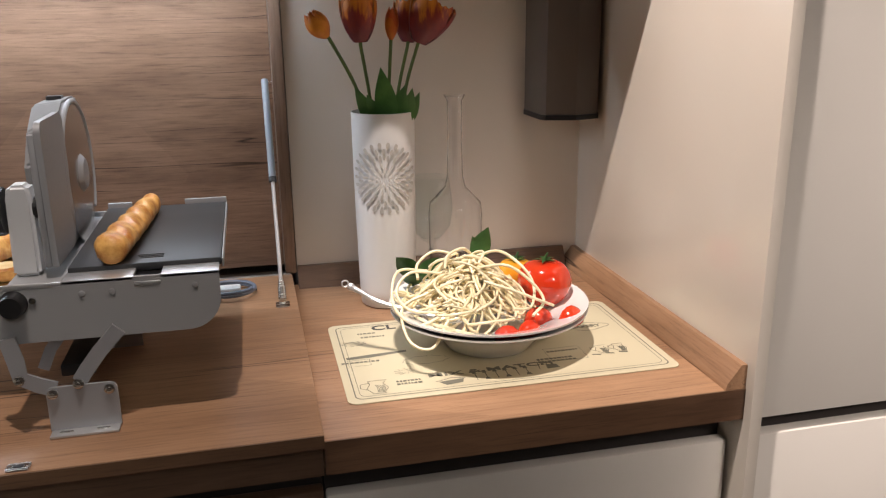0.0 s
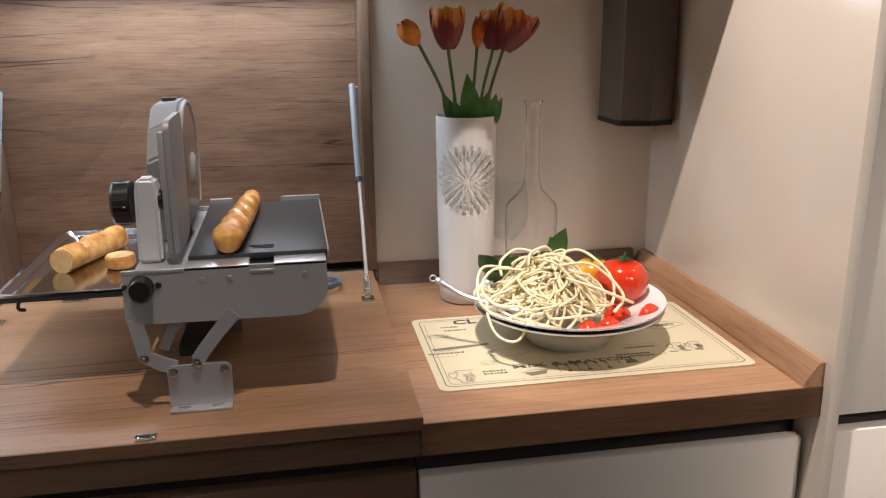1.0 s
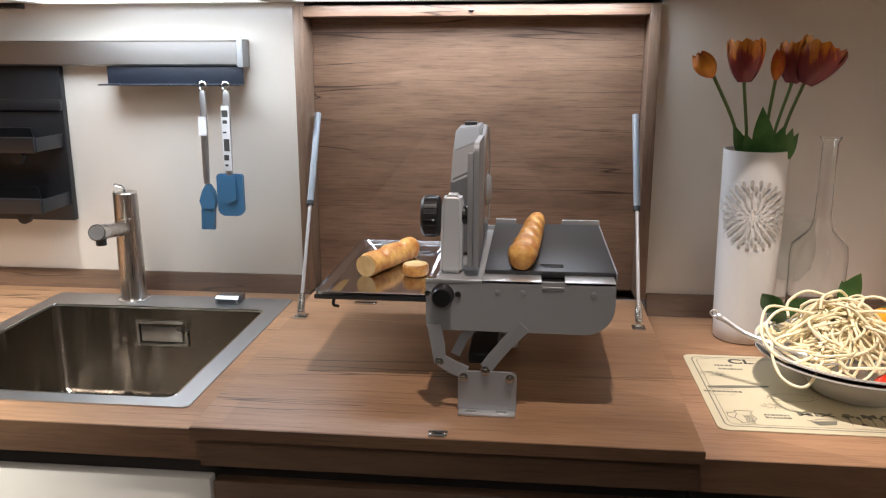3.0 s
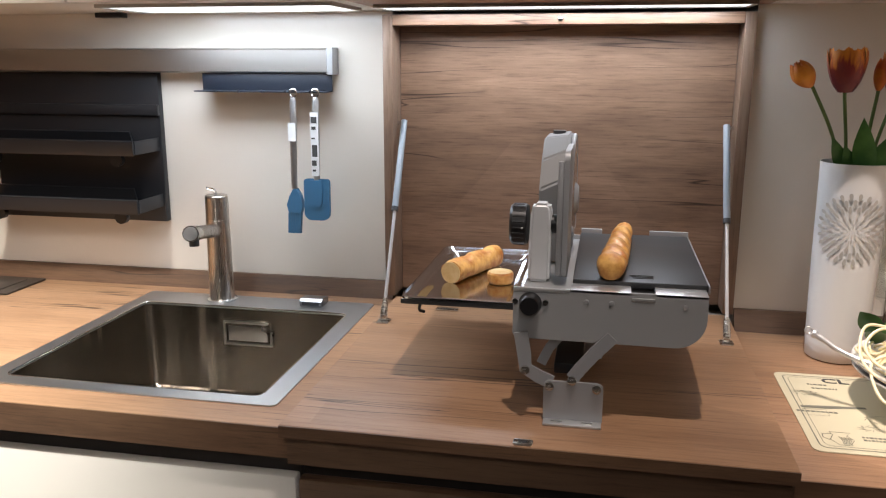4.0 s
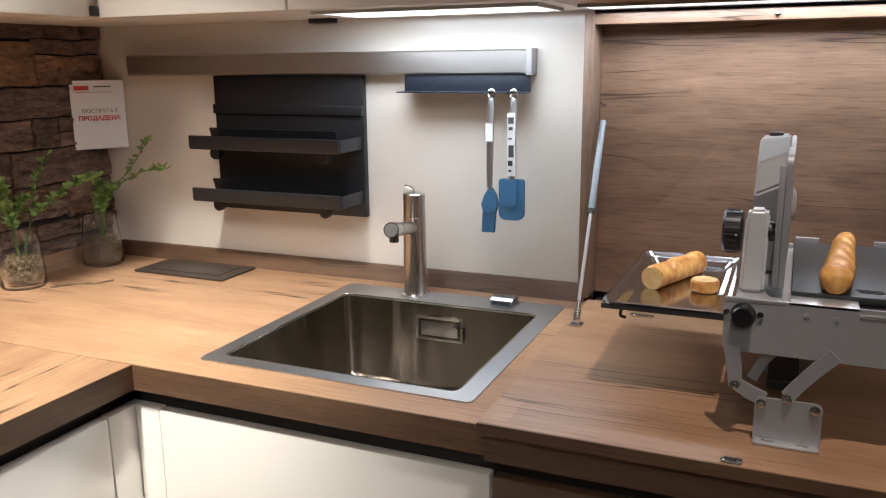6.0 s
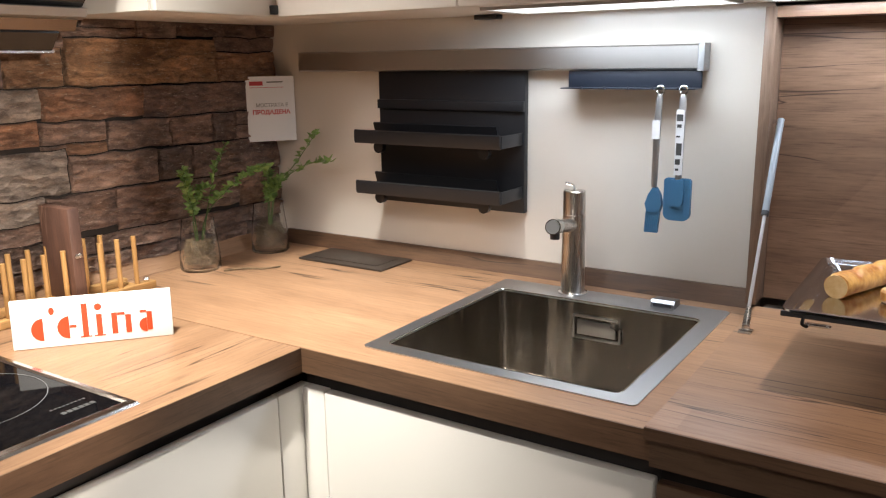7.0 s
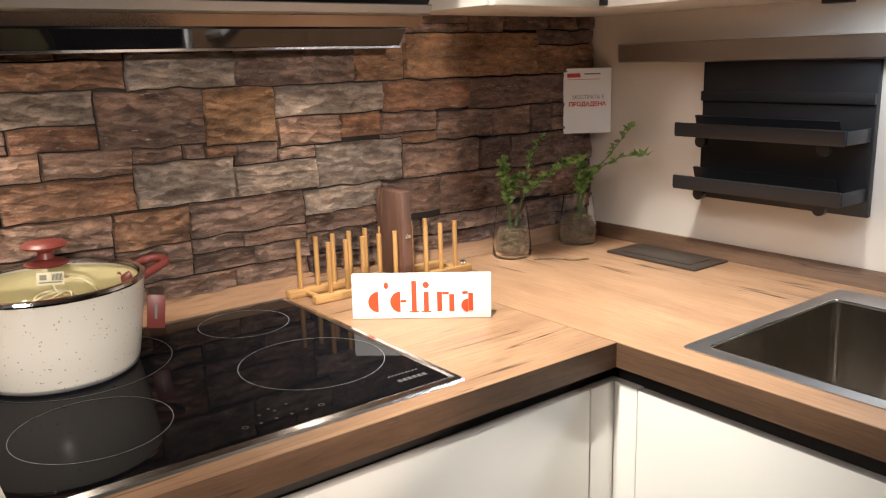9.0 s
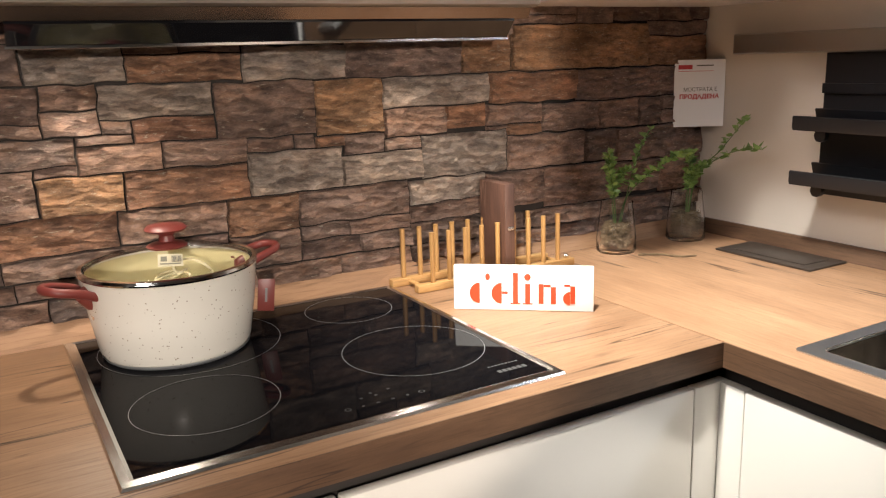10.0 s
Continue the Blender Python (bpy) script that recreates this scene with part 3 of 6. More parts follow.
# ---- cooker hood: black glass visor under a steel body ----
hood = thing("cooker_hood", (-1.5, 0.4, 1.39), "slanted cooker hood with black glass and steel trim", "cooker hood")
part("visor", prism(bmesh.new(), [(-1.62, 1.398), (-1.533, 1.3925), (-1.505, 1.424), (-1.505, 1.4275), (-1.62, 1.4275)], "y", -0.035, 0.820), hood_glass, hood, "glossy black glass visor")
part("trim", prism(bmesh.new(), [(-1.536, 1.3925), (-1.534, 1.3895), (-1.530, 1.3905), (-1.530, 1.3945)], "y", -0.037, 0.822), chrome, hood, "bright steel edge")
part("band", prism(bmesh.new(), [(WEST + 0.02, 1.428), (-1.502, 1.428), (-1.492, 1.4470), (WEST + 0.02, 1.4470)], "y", -0.10, 0.850), hood_bronze, hood, "dark polished band")
part("lip", prism(bmesh.new(), [(WEST + 0.02, 1.4475), (-1.4915, 1.4475), (-1.480, 1.4515), (-1.4745, 1.4655), (-1.480, 1.4675), (WEST + 0.02, 1.4675)], "y", -0.10, 0.860), alu, hood, "satin steel lip")
part("body", prism(bmesh.new(), [(WEST + 0.02, 1.468), (-1.484, 1.468), (-1.43, 1.52), (-1.40, 1.60), (WEST + 0.02, 1.70)], "y", -0.10, 0.856), hood_glass, hood, "black glass front")
part("chimney", boxed(WEST + 0.02, -1.40, 0.25, 0.52, 1.70, 2.69, 0.002), steel, hood)

# ---- sink and tap ----
sink = thing("sink", (-0.718, 1.19, Z), "square stainless steel built-in sink", "sink")
OX0, OX1, OY0, OY1 = -0.952, -0.484, 0.944, 1.437
IX0, IX1, IY0, IY1 = -0.924, -0.516, 0.972, 1.364
bm = bmesh.new()
outer, inner = rounded(OX0, OX1, OY0, OY1, 0.010, 5), rounded(IX0, IX1, IY0, IY1, 0.014, 5)
for z in (Z + 0.0022,):
    a = [bm.verts.new((x, y, z)) for x, y in outer]
    b = [bm.verts.new((x, y, z)) for x, y in inner]
    c = [bm.verts.new((x, y, Z + 0.0002)) for x, y in outer]
    d = [bm.verts.new((x, y, Z - 0.003)) for x, y in inner]
    n = len(a)
    for i in range(n):
        j = (i + 1) % n
        bm.faces.new((a[i], a[j], b[j], b[i]))
        bm.faces.new((c[i], c[j], a[j], a[i]))
        bm.faces.new((b[i], b[j], d[j], d[i]))
part("flange", bm, steel_flange, sink, "satin steel rim", 40)
bm = bmesh.new()
levels = [(0.0, Z - 0.002, 0.014), (0.003, Z - 0.16, 0.020), (0.006, Z - 0.175, 0.03), (0.022, Z - 0.184, 0.04), (0.10, Z - 0.187, 0.03)]
rings = [[bm.verts.new((x, y, z)) for x, y in rounded(IX0 + i, IX1 - i, IY0 + i, IY1 - i, r, 5)] for i, z, r in levels]
for a, b in zip(rings, rings[1:]):
    for i in range(len(a)):
        j = (i + 1) % len(a)
        bm.faces.new((a[i], a[j], b[j], b[i]))
bm.faces.new(rings[-1])
part("bowl", bm, bowl_steel, sink, "brushed steel bowl", 50)
part("rim_edge", tube(bmesh.new(), [(x, y, Z + 0.0018) for x, y in rounded(IX0, IX1, IY0, IY1, 0.014, 5)], 0.0013, 8, True), chrome, sink, "bright polished rim edge")
drain = part("drain", lathe(bmesh.new(), [(0.0, 0.004), (0.03, 0.004), (0.036, 0.007), (0.045, 0.006), (0.046, 0.0)], (-0.72, 1.17, Z - 0.187), 28), chrome, sink, "round chrome drain")
slot = bmesh.new()
for q in ((-0.762, -0.758, 0.838, 0.886), (-0.668, -0.664, 0.838, 0.886), (-0.758, -0.668, 0.838, 0.843), (-0.758, -0.668, 0.881, 0.886), (-0.752, -0.674, 0.847, 0.876)):
    box(slot, q[0], q[1], IY1 - 0.0075, IY1 - 0.002, q[2], q[3], 0.001)
part("overflow", slot, steel, sink, "rectangular chrome overflow")

tap = thing("kitchen_tap", (-0.785, 1.405, Z), "brushed nickel mixer tap with a straight spout", "tap")
TX, TY = -0.785, 1.406
part("base_ring", lathe(bmesh.new(), [(0.0, 0.0022), (0.029, 0.0022), (0.029, 0.006), (0.024, 0.008), (0.0, 0.008)], (TX, TY, Z)), chrome, tap)
part("column", lathe(bmesh.new(), [(0.0, 0.008), (0.0235, 0.008), (0.0228, 0.10), (0.0222, 0.162), (0.0215, 0.1625), (0.0, 0.1625)], (TX, TY, Z)), tap_metal, tap)
part("cap", lathe(bmesh.new(), [(0.0, 0.1632), (0.0218, 0.1632), (0.0218, 0.207), (0.020, 0.2095), (0.0, 0.2095)], (TX, TY, Z)), tap_metal, tap)
tip = Vector((-0.742, 1.222, 1.083))
root = Vector((TX, TY - 0.008, 1.052))
ax = (tip - root).normalized()
spout = part("spout", cyl(bmesh.new(), root, tip, 0.0125, 24), tap_metal, tap)
part("nozzle", cyl(bmesh.new(), tip - ax * 0.030, tip + ax * 0.004, 0.0138, 28), steel_bright, spout, "bright steel spray head")
part("spray_face", cyl(bmesh.new(), tip + ax * 0.0042, tip + ax * 0.0056, 0.0118, 28), steel_flange, spout, "pale round spray face")
part("aerator", cyl(bmesh.new(), tip - ax * 0.016 - Vector((0, 0, 0.012)), tip - ax * 0.016 - Vector((0, 0, 0.022)), 0.0085, 20), dark_plastic, spout)
part("lever", tube(bmesh.new(), curve_pts([(TX, TY, Z + 0.208), (TX - 0.003, TY - 0.002, Z + 0.219), (TX - 0.013, TY - 0.012, Z + 0.224)], 10), 0.0028, 10), chrome, tap, "thin chrome lever")
clip = thing("drain_control", (-0.598, 1.405, Z), "small steel block of the sink's drain control", "drain control")
part("block", prism(bmesh.new(), [(1.392, Z + 0.0024), (1.392, Z + 0.012), (1.398, Z + 0.017), (1.43, Z + 0.014), (1.43, Z + 0.0024)], "x", -0.620, -0.576), drain_steel, clip)
part("grip_slot", boxed(-0.615, -0.581, 1.3905, 1.3925, Z + 0.005, Z + 0.011), dark_plastic, clip, "dark slot")

# ---- rail system on the splashback ----
rail = thing("wall_rail", (-1.05, 1.48, 1.346), "long brushed aluminium kitchen rail on the splashback", "rail")
part("profile", prism(bmesh.new(), [(NORTH, 1.346), (1.474, 1.346), (1.470, 1.349), (1.470, 1.389), (1.473, 1.392), (NORTH, 1.392)], "x", -1.550, -0.5795), alu, rail)
part("end_cap", boxed(-0.5790, -0.567, 1.468, NORTH, 1.3435, 1.3935, 0.001), silver_paint, rail, "grey end cap")

rack = thing("wall_shelf_rack", (-1.13, 1.49, 1.048), "black metal back plate with two spice shelves", "shelf rack")
part("back_plate", boxed(-1.319, -0.938, 1.488, 1.5035, 1.046, 1.3455, 0.0012), shelf_black, rack)
part("ledge", boxed(-1.319, -0.938, 1.480, 1.4876, 1.262, 1.283, 0.001), shelf_black, rack)


def spice_shelf(z):
    s = part("shelf", boxed(-1.317, -0.946, 1.395, 1.4875, z - 0.004, z, 0.001), shelf_black, rack)
    part("lip", prism(bmesh.new(), [(1.394, z - 0.006), (1.391, z), (1.391, z + 0.022), (1.394, z + 0.024), (1.397, z + 0.022), (1.398, z)], "x", -1.319, -0.944), shelf_black, s)
    part("end_lip", boxed(-0.9455, -0.942, 1.396, 1.487, z - 0.004, z + 0.022, 0.001), shelf_black, s)
    part("rear_lip", prism(bmesh.new(), [(1.470, z), (1.458, z + 0.034), (1.461, z + 0.036), (1.475, z)], "x", -1.316, -0.99), shelf_black, s)
    for x in (-1.268, -0.995):
        part("foot", cyl(bmesh.new(), (x, 1.412, z - 0.016), (x, 1.424, z - 0.016), 0.013, 24), black_plastic, s)


spice_shelf(1.196)
spice_shelf(1.082)

hook_rail = thing("hook_rail", (-0.69, 1.47, 1.31), "dark blue-grey metal hook strip under the rail", "hook rail")
part("strip", boxed(-0.836, -0.572, 1.478, 1.4815, 1.312, 1.3455, 0.0008), anthracite, hook_rail)
part("flange", boxed(-0.836, -0.572, 1.440, 1.4775, 1.311, 1.3135, 0.0006), anthracite, hook_rail)
for i in range(5):
    part("hook", tube(bmesh.new(), [(-0.79 + 0.047 * i, 1.442, 1.312), (-0.79 + 0.047 * i, 1.436, 1.3115), (-0.79 + 0.047 * i, 1.434, 1.316)], 0.0014, 8), anthracite, hook_rail)


def hang_ring(parent, x, y, z):
    pts = [(x + 0.007 * math.cos(a), y, z + 0.008 * math.sin(a)) for a in [2 * math.pi * i / 18 for i in range(18)]]
    part("hanging_ring", tube(bmesh.new(), pts, 0.0017, 8, True), chrome, parent)


brush = thing("pastry_brush", (-0.640, 1.440, 1.045), "blue silicone pastry brush with a steel handle", "brush")
hang_ring(brush, -0.635, 1.438, 1.310)
part("handle", tube(bmesh.new(), [(-0.636, 1.438, 1.303), (-0.636, 1.438, 1.296), (-0.638, 1.438, 1.21), (-0.639, 1.438, 1.132)], [0.004, 0.0062, 0.0066, 0.0055], 18), handle_steel, brush)
part("label", boxed(-0.6445, -0.630, 1.4295, 1.4305, 1.222, 1.256), label_white, brush, "white paper price tag")
bm = prism(bmesh.new(), [(-0.648, 1.118), (-0.640, 1.131), (-0.634, 1.131), (-0.626, 1.118), (-0.622, 1.10), (-0.626, 1.085), (-0.650, 1.085), (-0.654, 1.10)], "y", 1.432, 1.446)
part("head", bm, silicone, brush, "blue silicone head")
for i in range(7):
    part("bristle", prism(bmesh.new(), [(-0.652 + 0.0037 * i, 1.0845), (-0.6485 + 0.0037 * i, 1.0845), (-0.651 + 0.0036 * i, 1.045), (-0.654 + 0.0036 * i, 1.046)], "y", 1.434, 1.444), silicone, brush)

spat = thing("spatula", (-0.594, 1.440, 1.073), "blue silicone spatula with a steel handle and shop label", "spatula")
hang_ring(spat, -0.592, 1.438, 1.310)
part("handle", tube(bmesh.new(), [(-0.592, 1.438, 1.303), (-0.592, 1.438, 1.296), (-0.593, 1.438, 1.22), (-0.594, 1.438, 1.14)], [0.004, 0.0066, 0.0066, 0.006], 18), handle_steel, spat)
lab = part("label", boxed(-0.6005, -0.5855, 1.4295, 1.4308, 1.158, 1.276), label_white, spat, "white shop label with bars")
for i, (z, h) in enumerate(((1.262, 0.012), (1.247, 0.006), (1.228, 0.003), (1.205, 0.022), (1.182, 0.010), (1.168, 0.004))):
    part("print", boxed(-0.599 + 0.001 * (i % 2), -0.588 - 0.002 * (i % 3), 1.4288, 1.4294, z - h / 2, z + h / 2), ink, lab)
part("blade", prism(bmesh.new(), rounded(-0.619, -0.569, 1.072, 1.151, [0.014, 0.014, 0.006, 0.006]), "y", 1.434, 1.443), silicone, spat, "blue silicone blade")
part("core", prism(bmesh.new(), rounded(-0.606, -0.582, 1.098, 1.149, [0.011, 0.011, 0.002, 0.002]), "y", 1.4305, 1.4345), silicone, spat)

# ---- flat cover beside the splashback ----
cover = thing("socket_cover", (-1.34, 1.41, Z), "flat dark bronze pop-up socket cover let into the worktop", "socket cover")
part("plate", boxed(-1.470, -1.222, 1.350, 1.470, Z + 0.0003, Z + 0.005, 0.0015), plate_dark, cover)
part("flap", boxed(-1.440, -1.252, 1.372, 1.452, Z + 0.0052, Z + 0.0066, 0.0006), plate_dark, cover)

# ---- slicer board, lid and struts ----
board = thing("slicer_board", (-0.137, 1.1, 0.918), "oak-look mounting board set over the worktop", "board")
part("top", boxed(-0.437, 0.163, 0.844, 1.419, 0.9185, 0.935, 0.0012), oak_x, board)
# strip along the board's front, its shade likewise put into the oak colour
part("shaded_edge", boxed(-0.437, 0.163, 0.8420, 0.8438, 0.9190, 0.9343), oak_shaded_x, board, "grained oak-look edging, coloured darker for the shade on it")
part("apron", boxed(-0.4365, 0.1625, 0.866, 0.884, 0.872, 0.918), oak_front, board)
part("frame", boxed(-0.4365, 0.1625, 0.885, 1.50, 0.873, 0.918), carcass_in, board)

lid = thing("hinged_cover", (-0.14, 1.46, 0.937), "oak-look flap standing open upright against the wall", "flap")
part("panel", boxed(-0.4385, 0.1525, 1.478, 1.5, 0.9365, 1.448), oak_lid, lid)
part("side", boxed(-0.457, -0.439, 1.420, 1.5, 0.9365, 1.448, 0.0008), oak_lid_up, lid)
part("side", boxed(0.153, 0.171, 1.420, 1.5, 0.9365, 1.448, 0.0008), oak_lid_up, lid)
part("rail", boxed(-0.4385, 0.1525, 1.420, 1.4775, 1.430, 1.448, 0.0008), oak_lid, lid)
part("stop_knob", lathe(bmesh.new(), [(0.0, 0.007), (0.004, 0.006), (0.0052, 0.003), (0.0052, 0.0)], (0, 0, 0), 18, Matrix.Translation((-0.145, 1.4195, 1.4385)) @ Matrix.Rotation(radians(90), 4, "X")), chrome, lid)


def strut(x0, x1, side):
    s = thing("gas_strut", (x0, 1.262, 0.936), "steel gas strut holding the open lid", "gas strut", "lid struts")
    a, b = Vector((x0, 1.267, 0.951)), Vector((x1, 1.452, 1.262))
    mid = a.lerp(b, 0.52)
    part("rod", cyl(bmesh.new(), a, mid, 0.0030, 12), bright_rod, s)
    part("cylinder", cyl(bmesh.new(), mid, b, 0.0057, 18), strut_grey, s)
    part("collar", cyl(bmesh.new(), mid - (b - a).normalized() * 0.004, mid + (b - a).normalized() * 0.004, 0.0062, 18), dark_plastic, s)
    part("socket", tube(bmesh.new(), [a - Vector((0, 0.002, 0.006)), a + Vector((0, 0.006, 0.008)), a.lerp(b, 0.07)], [0.0062, 0.0058, 0.0036], 14), zinc, s)
    part("foot_plate", prism(bmesh.new(), rounded(x0 - 0.0105, x0 + 0.0105, 1.252, 1.277, 0.003, 3), "z", 0.9352, 0.937), zinc, s)
    part("foot_block", boxed(x0 - 0.005, x0 + 0.005, 1.262, 1.274, 0.937, 0.948, 0.001), zinc, s)
    part("pin", cyl(bmesh.new(), b - Vector((0.001 * side, 0, 0.004)), b + Vector((0.013 * side, 0, -0.004)), 0.0034, 12), chrome, s)


strut(-0.419, -0.426, -1)
strut(0.140, 0.1405, 1)


def catch_plate(x, y, w, d):
    c = thing("catch", (x, y, 0.9352), "small steel catch plate screwed to the board", "catch", "catches")
    part("plate", prism(bmesh.new(), rounded(x - w, x + w, y - d, y + d, 0.004, 4), "z", 0.9352, 0.9372), zinc, c)
    part("opening", boxed(x - w * 0.45, x + w * 0.45, y - d * 0.35, y + d * 0.35, 0.9372, 0.9378), black_plastic, c)
    for k in (-1, 1):
        part("screw", lathe(bmesh.new(), [(0.0, 0.001), (0.002, 0.0008), (0.0024, 0.0)], (x + k * w * 0.72, y, 0.9372), 12), chrome, c)


catch_plate(-0.1395, 0.853, 0.0115, 0.0075)
catch_plate(-0.325, 1.352, 0.020, 0.008)

# ---- food slicer ----
sl = thing("food_slicer", (-0.085, 1.05, 0.936), "silver electric food slicer on a fold-up bracket", "slicer")
FX0, FX1 = -0.163, 0.066
outline = [(FX0, 1.1)] + [(FX0, 1.042)] + [(FX0 + 0.003, 1.036)] + [(0.030 + 0.036 * math.sin(radians(a)), 1.071 - 0.036 * math.cos(radians(a))) for a in range(0, 91, 10)] + [(FX1, 1.1)]
part("front_plate", prism(bmesh.new(), outline, "y", 0.934, 0.938), silver_paint, sl, "silver painted front plate")
part("rear_plate", prism(bmesh.new(), outline, "y", 1.262, 1.266), silver_paint, sl)
part("chassis", boxed(FX0 + 0.01, FX1 - 0.012, 0.9385, 1.2615, 1.046, 1.0935), silver_paint, sl)
part("guide_plate", boxed(-0.094, -0.0225, 0.9340, 0.966, 1.0965, 1.1005, 0.0008), guide_bright, sl)
part("guide_plate", boxed(0.0055, FX1, 0.9340, 0.966, 1.0965, 1.1005, 0.0008), guide_bright, sl)
part("guide_tab", boxed(-0.0222, 0.0052, 0.9330, 0.947, 1.090, 1.0945, 0.0008), guide_bright, sl)
part("guide_slot", boxed(-0.0220, 0.0050, 0.9475, 0.970, 1.0936, 1.0955), black_plastic, sl)
part("edge_strip", boxed(FX0, -0.0945, 0.9335, 0.9385, 1.0955, 1.1005, 0.0008), guide_bright, sl)
part("carriage", boxed(-0.093, 0.0685, 0.9665, 1.256, 1.0965, 1.1055, 0.0015), dark_plastic, sl, "dark grey ribbed carriage plate")
for i in range(3):
    part("rib", boxed(-0.02 - 0.002 * i, 0.005, 0.985 + 0.006 * i, 0.9868 + 0.006 * i, 1.1056, 1.1064), dark_plastic, sl)
part("end_stop", boxed(0.012, 0.070, 1.2563, 1.262, 1.096, 1.112, 0.001), silver_cast, sl)
part("end_stop", boxed(-0.092, -0.060, 1.2563, 1.262, 1.096, 1.112, 0.001), silver_cast, sl)
part("side_rail", boxed(0.0688, 0.0708, 0.966, 1.262, 1.0945, 1.1045, 0.0006), silver_cast, sl)
for x in (-0.075, -0.045, 0.040):
    part("rivet", lathe(bmesh.new(), [(0.0, 0.0014), (0.003, 0.001), (0.0034, 0.0)], (0, 0, 0), 12, Matrix.Translation((x, 0.9338, 1.086)) @ Matrix.Rotation(radians(90), 4, "X")), silver_cast, sl)
knob = part("lock_knob", lathe(bmesh.new(), [(0.0, 0.016), (0.011, 0.016), (0.0125, 0.013), (0.0125, 0.003), (0.014, 0.0)], (0, 0, 0), 26, Matrix.Translation((-0.142, 0.9338, 1.081)) @ Matrix.Rotation(radians(90), 4, "X")), black_plastic, sl, "round black locking knob")
for k in (-1, 1):
    part("screw", lathe(bmesh.new(), [(0.0, 0.003), (0.0035, 0.0025), (0.004, 0.0)], (0, 0, 0), 12, Matrix.Translation((-0.142 + 0.0185 * k, 0.9338, 1.083)) @ Matrix.Rotation(radians(90), 4, "X")), chrome, knob)
# gauge plate, blade, guard and motor housing
part("gauge_plate", prism(bmesh.new(), rounded(0.972, 1.085, 1.106, 1.262, [0.002, 0.03, 0.012, 0.012]), "x", -0.108, -0.1015), silver_cast, sl, "ribbed grey gauge plate")
part("gauge_edge", boxed(-0.1155, -0.1083, 0.9715, 0.978, 1.106, 1.25, 0.002), silver_cast, sl)
M = Matrix.Translation((-0.1005, 1.155, 1.176)) @ Matrix.Rotation(radians(90), 4, "Y")
part("knife", lathe(bmesh.new(), [(0.0, 0.0), (0.060, 0.0), (0.086, -0.002), (0.086, -0.003), (0.0, -0.005)], (0, 0, 0), 64, M), blade, sl, "round steel knife")
part("guard_ring", tube(bmesh.new(), [(-0.104, 1.155 + 0.090 * math.cos(radians(a)), 1.176 + 0.090 * math.sin(radians(a))) for a in range(-40, 215, 6)], 0.0032, 10), silver_cast, sl)
part("hub", lathe(bmesh.new(), [(0.0, 0.006), (0.018, 0.005), (0.024, 0.0)], (0, 0, 0), 28, M), silver_cast, sl)
bm = bmesh.new()
# faceted motor housing
A = [(1.09, 1.097), (1.085, 1.215), (1.105, 1.252), (1.145, 1.268), (1.215, 1.268), (1.246, 1.25), (1.25, 1.097)]
C = [(1.075, 1.097), (1.068, 1.20), (1.10, 1.236), (1.145, 1.2635), (1.212, 1.2635), (1.24, 1.243), (1.242, 1.097)]
va = [bm.verts.new((-0.1085, y, z)) for y, z in A]
vc = [bm.verts.new((-0.146, y, z)) for y, z in C]
bm.faces.new(va)
bm.faces.new(vc[::-1])
for i in range(len(A)):
    j = (i + 1) % len(A)
    bm.faces.new((va[i], va[j], vc[j], vc[i]))
bmesh.ops.bevel(bm, geom=list(bm.edges), offset=0.003, segments=2, affect="EDGES")
part("motor_housing", bm, housing_grey, sl, "", 20)
part("top_slot", boxed(-0.136, -0.118, 1.180, 1.195, 1.2655, 1.2705), dark_plastic, sl)
bm = prism(bmesh.new(), [(-0.152, 1.094), (-0.149, 1.185), (-0.1455, 1.195), (-0.126, 1.195), (-0.1225, 1.188), (-0.1235, 1.094)], "y", 0.985, 1.012)
bmesh.ops.bevel(bm, geom=list(bm.edges), offset=0.004, segments=3, affect="EDGES")
part("gauge_arm", bm, arm_silver, sl, "rounded grey gauge arm", 40)
part("gauge_boss", cyl(bmesh.new(), (-0.1235, 0.999, 1.168), (-0.108, 0.999, 1.168), 0.012, 24), black_plastic, sl)
bm = lathe(bmesh.new(), [(0.0, 0.0), (0.0245, 0.0), (0.0262, 0.002), (0.0262, 0.019), (0.0235, 0.0222), (0.010, 0.0225), (0.0, 0.0215)], (0, 0, 0), 40, Matrix.Translation((-0.1525, 0.999, 1.166)) @ Matrix.Rotation(radians(-90), 4, "Y"))
dial = part("gauge_dial", bm, black_plastic, sl, "black thickness dial")
for i in range(22):
    a = 2 * math.pi * i / 22
    p = Vector((-0.1635, 0.999 + 0.0258 * math.cos(a), 1.166 + 0.0258 * math.sin(a)))
    part("grip", cyl(bmesh.new(), p - Vector((0.007, 0, 0)), p + Vector((0.007, 0, 0)), 0.0011, 8), black_plastic, dial)
part("mark", boxed(-0.1595, -0.1570, 0.9712, 0.9720, 1.1652, 1.1668), label_white, dial, "small white pointer")
# fold-up bracket
foot = part("foot_plate", prism(bmesh.new(), rounded(-0.122, -0.050, 0.9365, 0.988, [0.002, 0.002, 0.008, 0.008]), "y", 0.921, 0.924), silver_cast, sl, "grey bracket plate")
part("foot_flange", boxed(-0.121, -0.051, 0.905, 0.9208, 0.9355, 0.9385, 0.0008), guide_bright, foot)
for x in (-0.105, -0.068):
    part("slot", prism(bmesh.new(), rounded(x - 0.007, x + 0.007, 0.911, 0.915, 0.002, 3), "z", 0.9386, 0.9392), zinc, foot)
part("foot_plate", boxed(-0.120, -0.052, 1.15, 1.153, 0.936, 0.99, 0.001), silver_cast, sl)


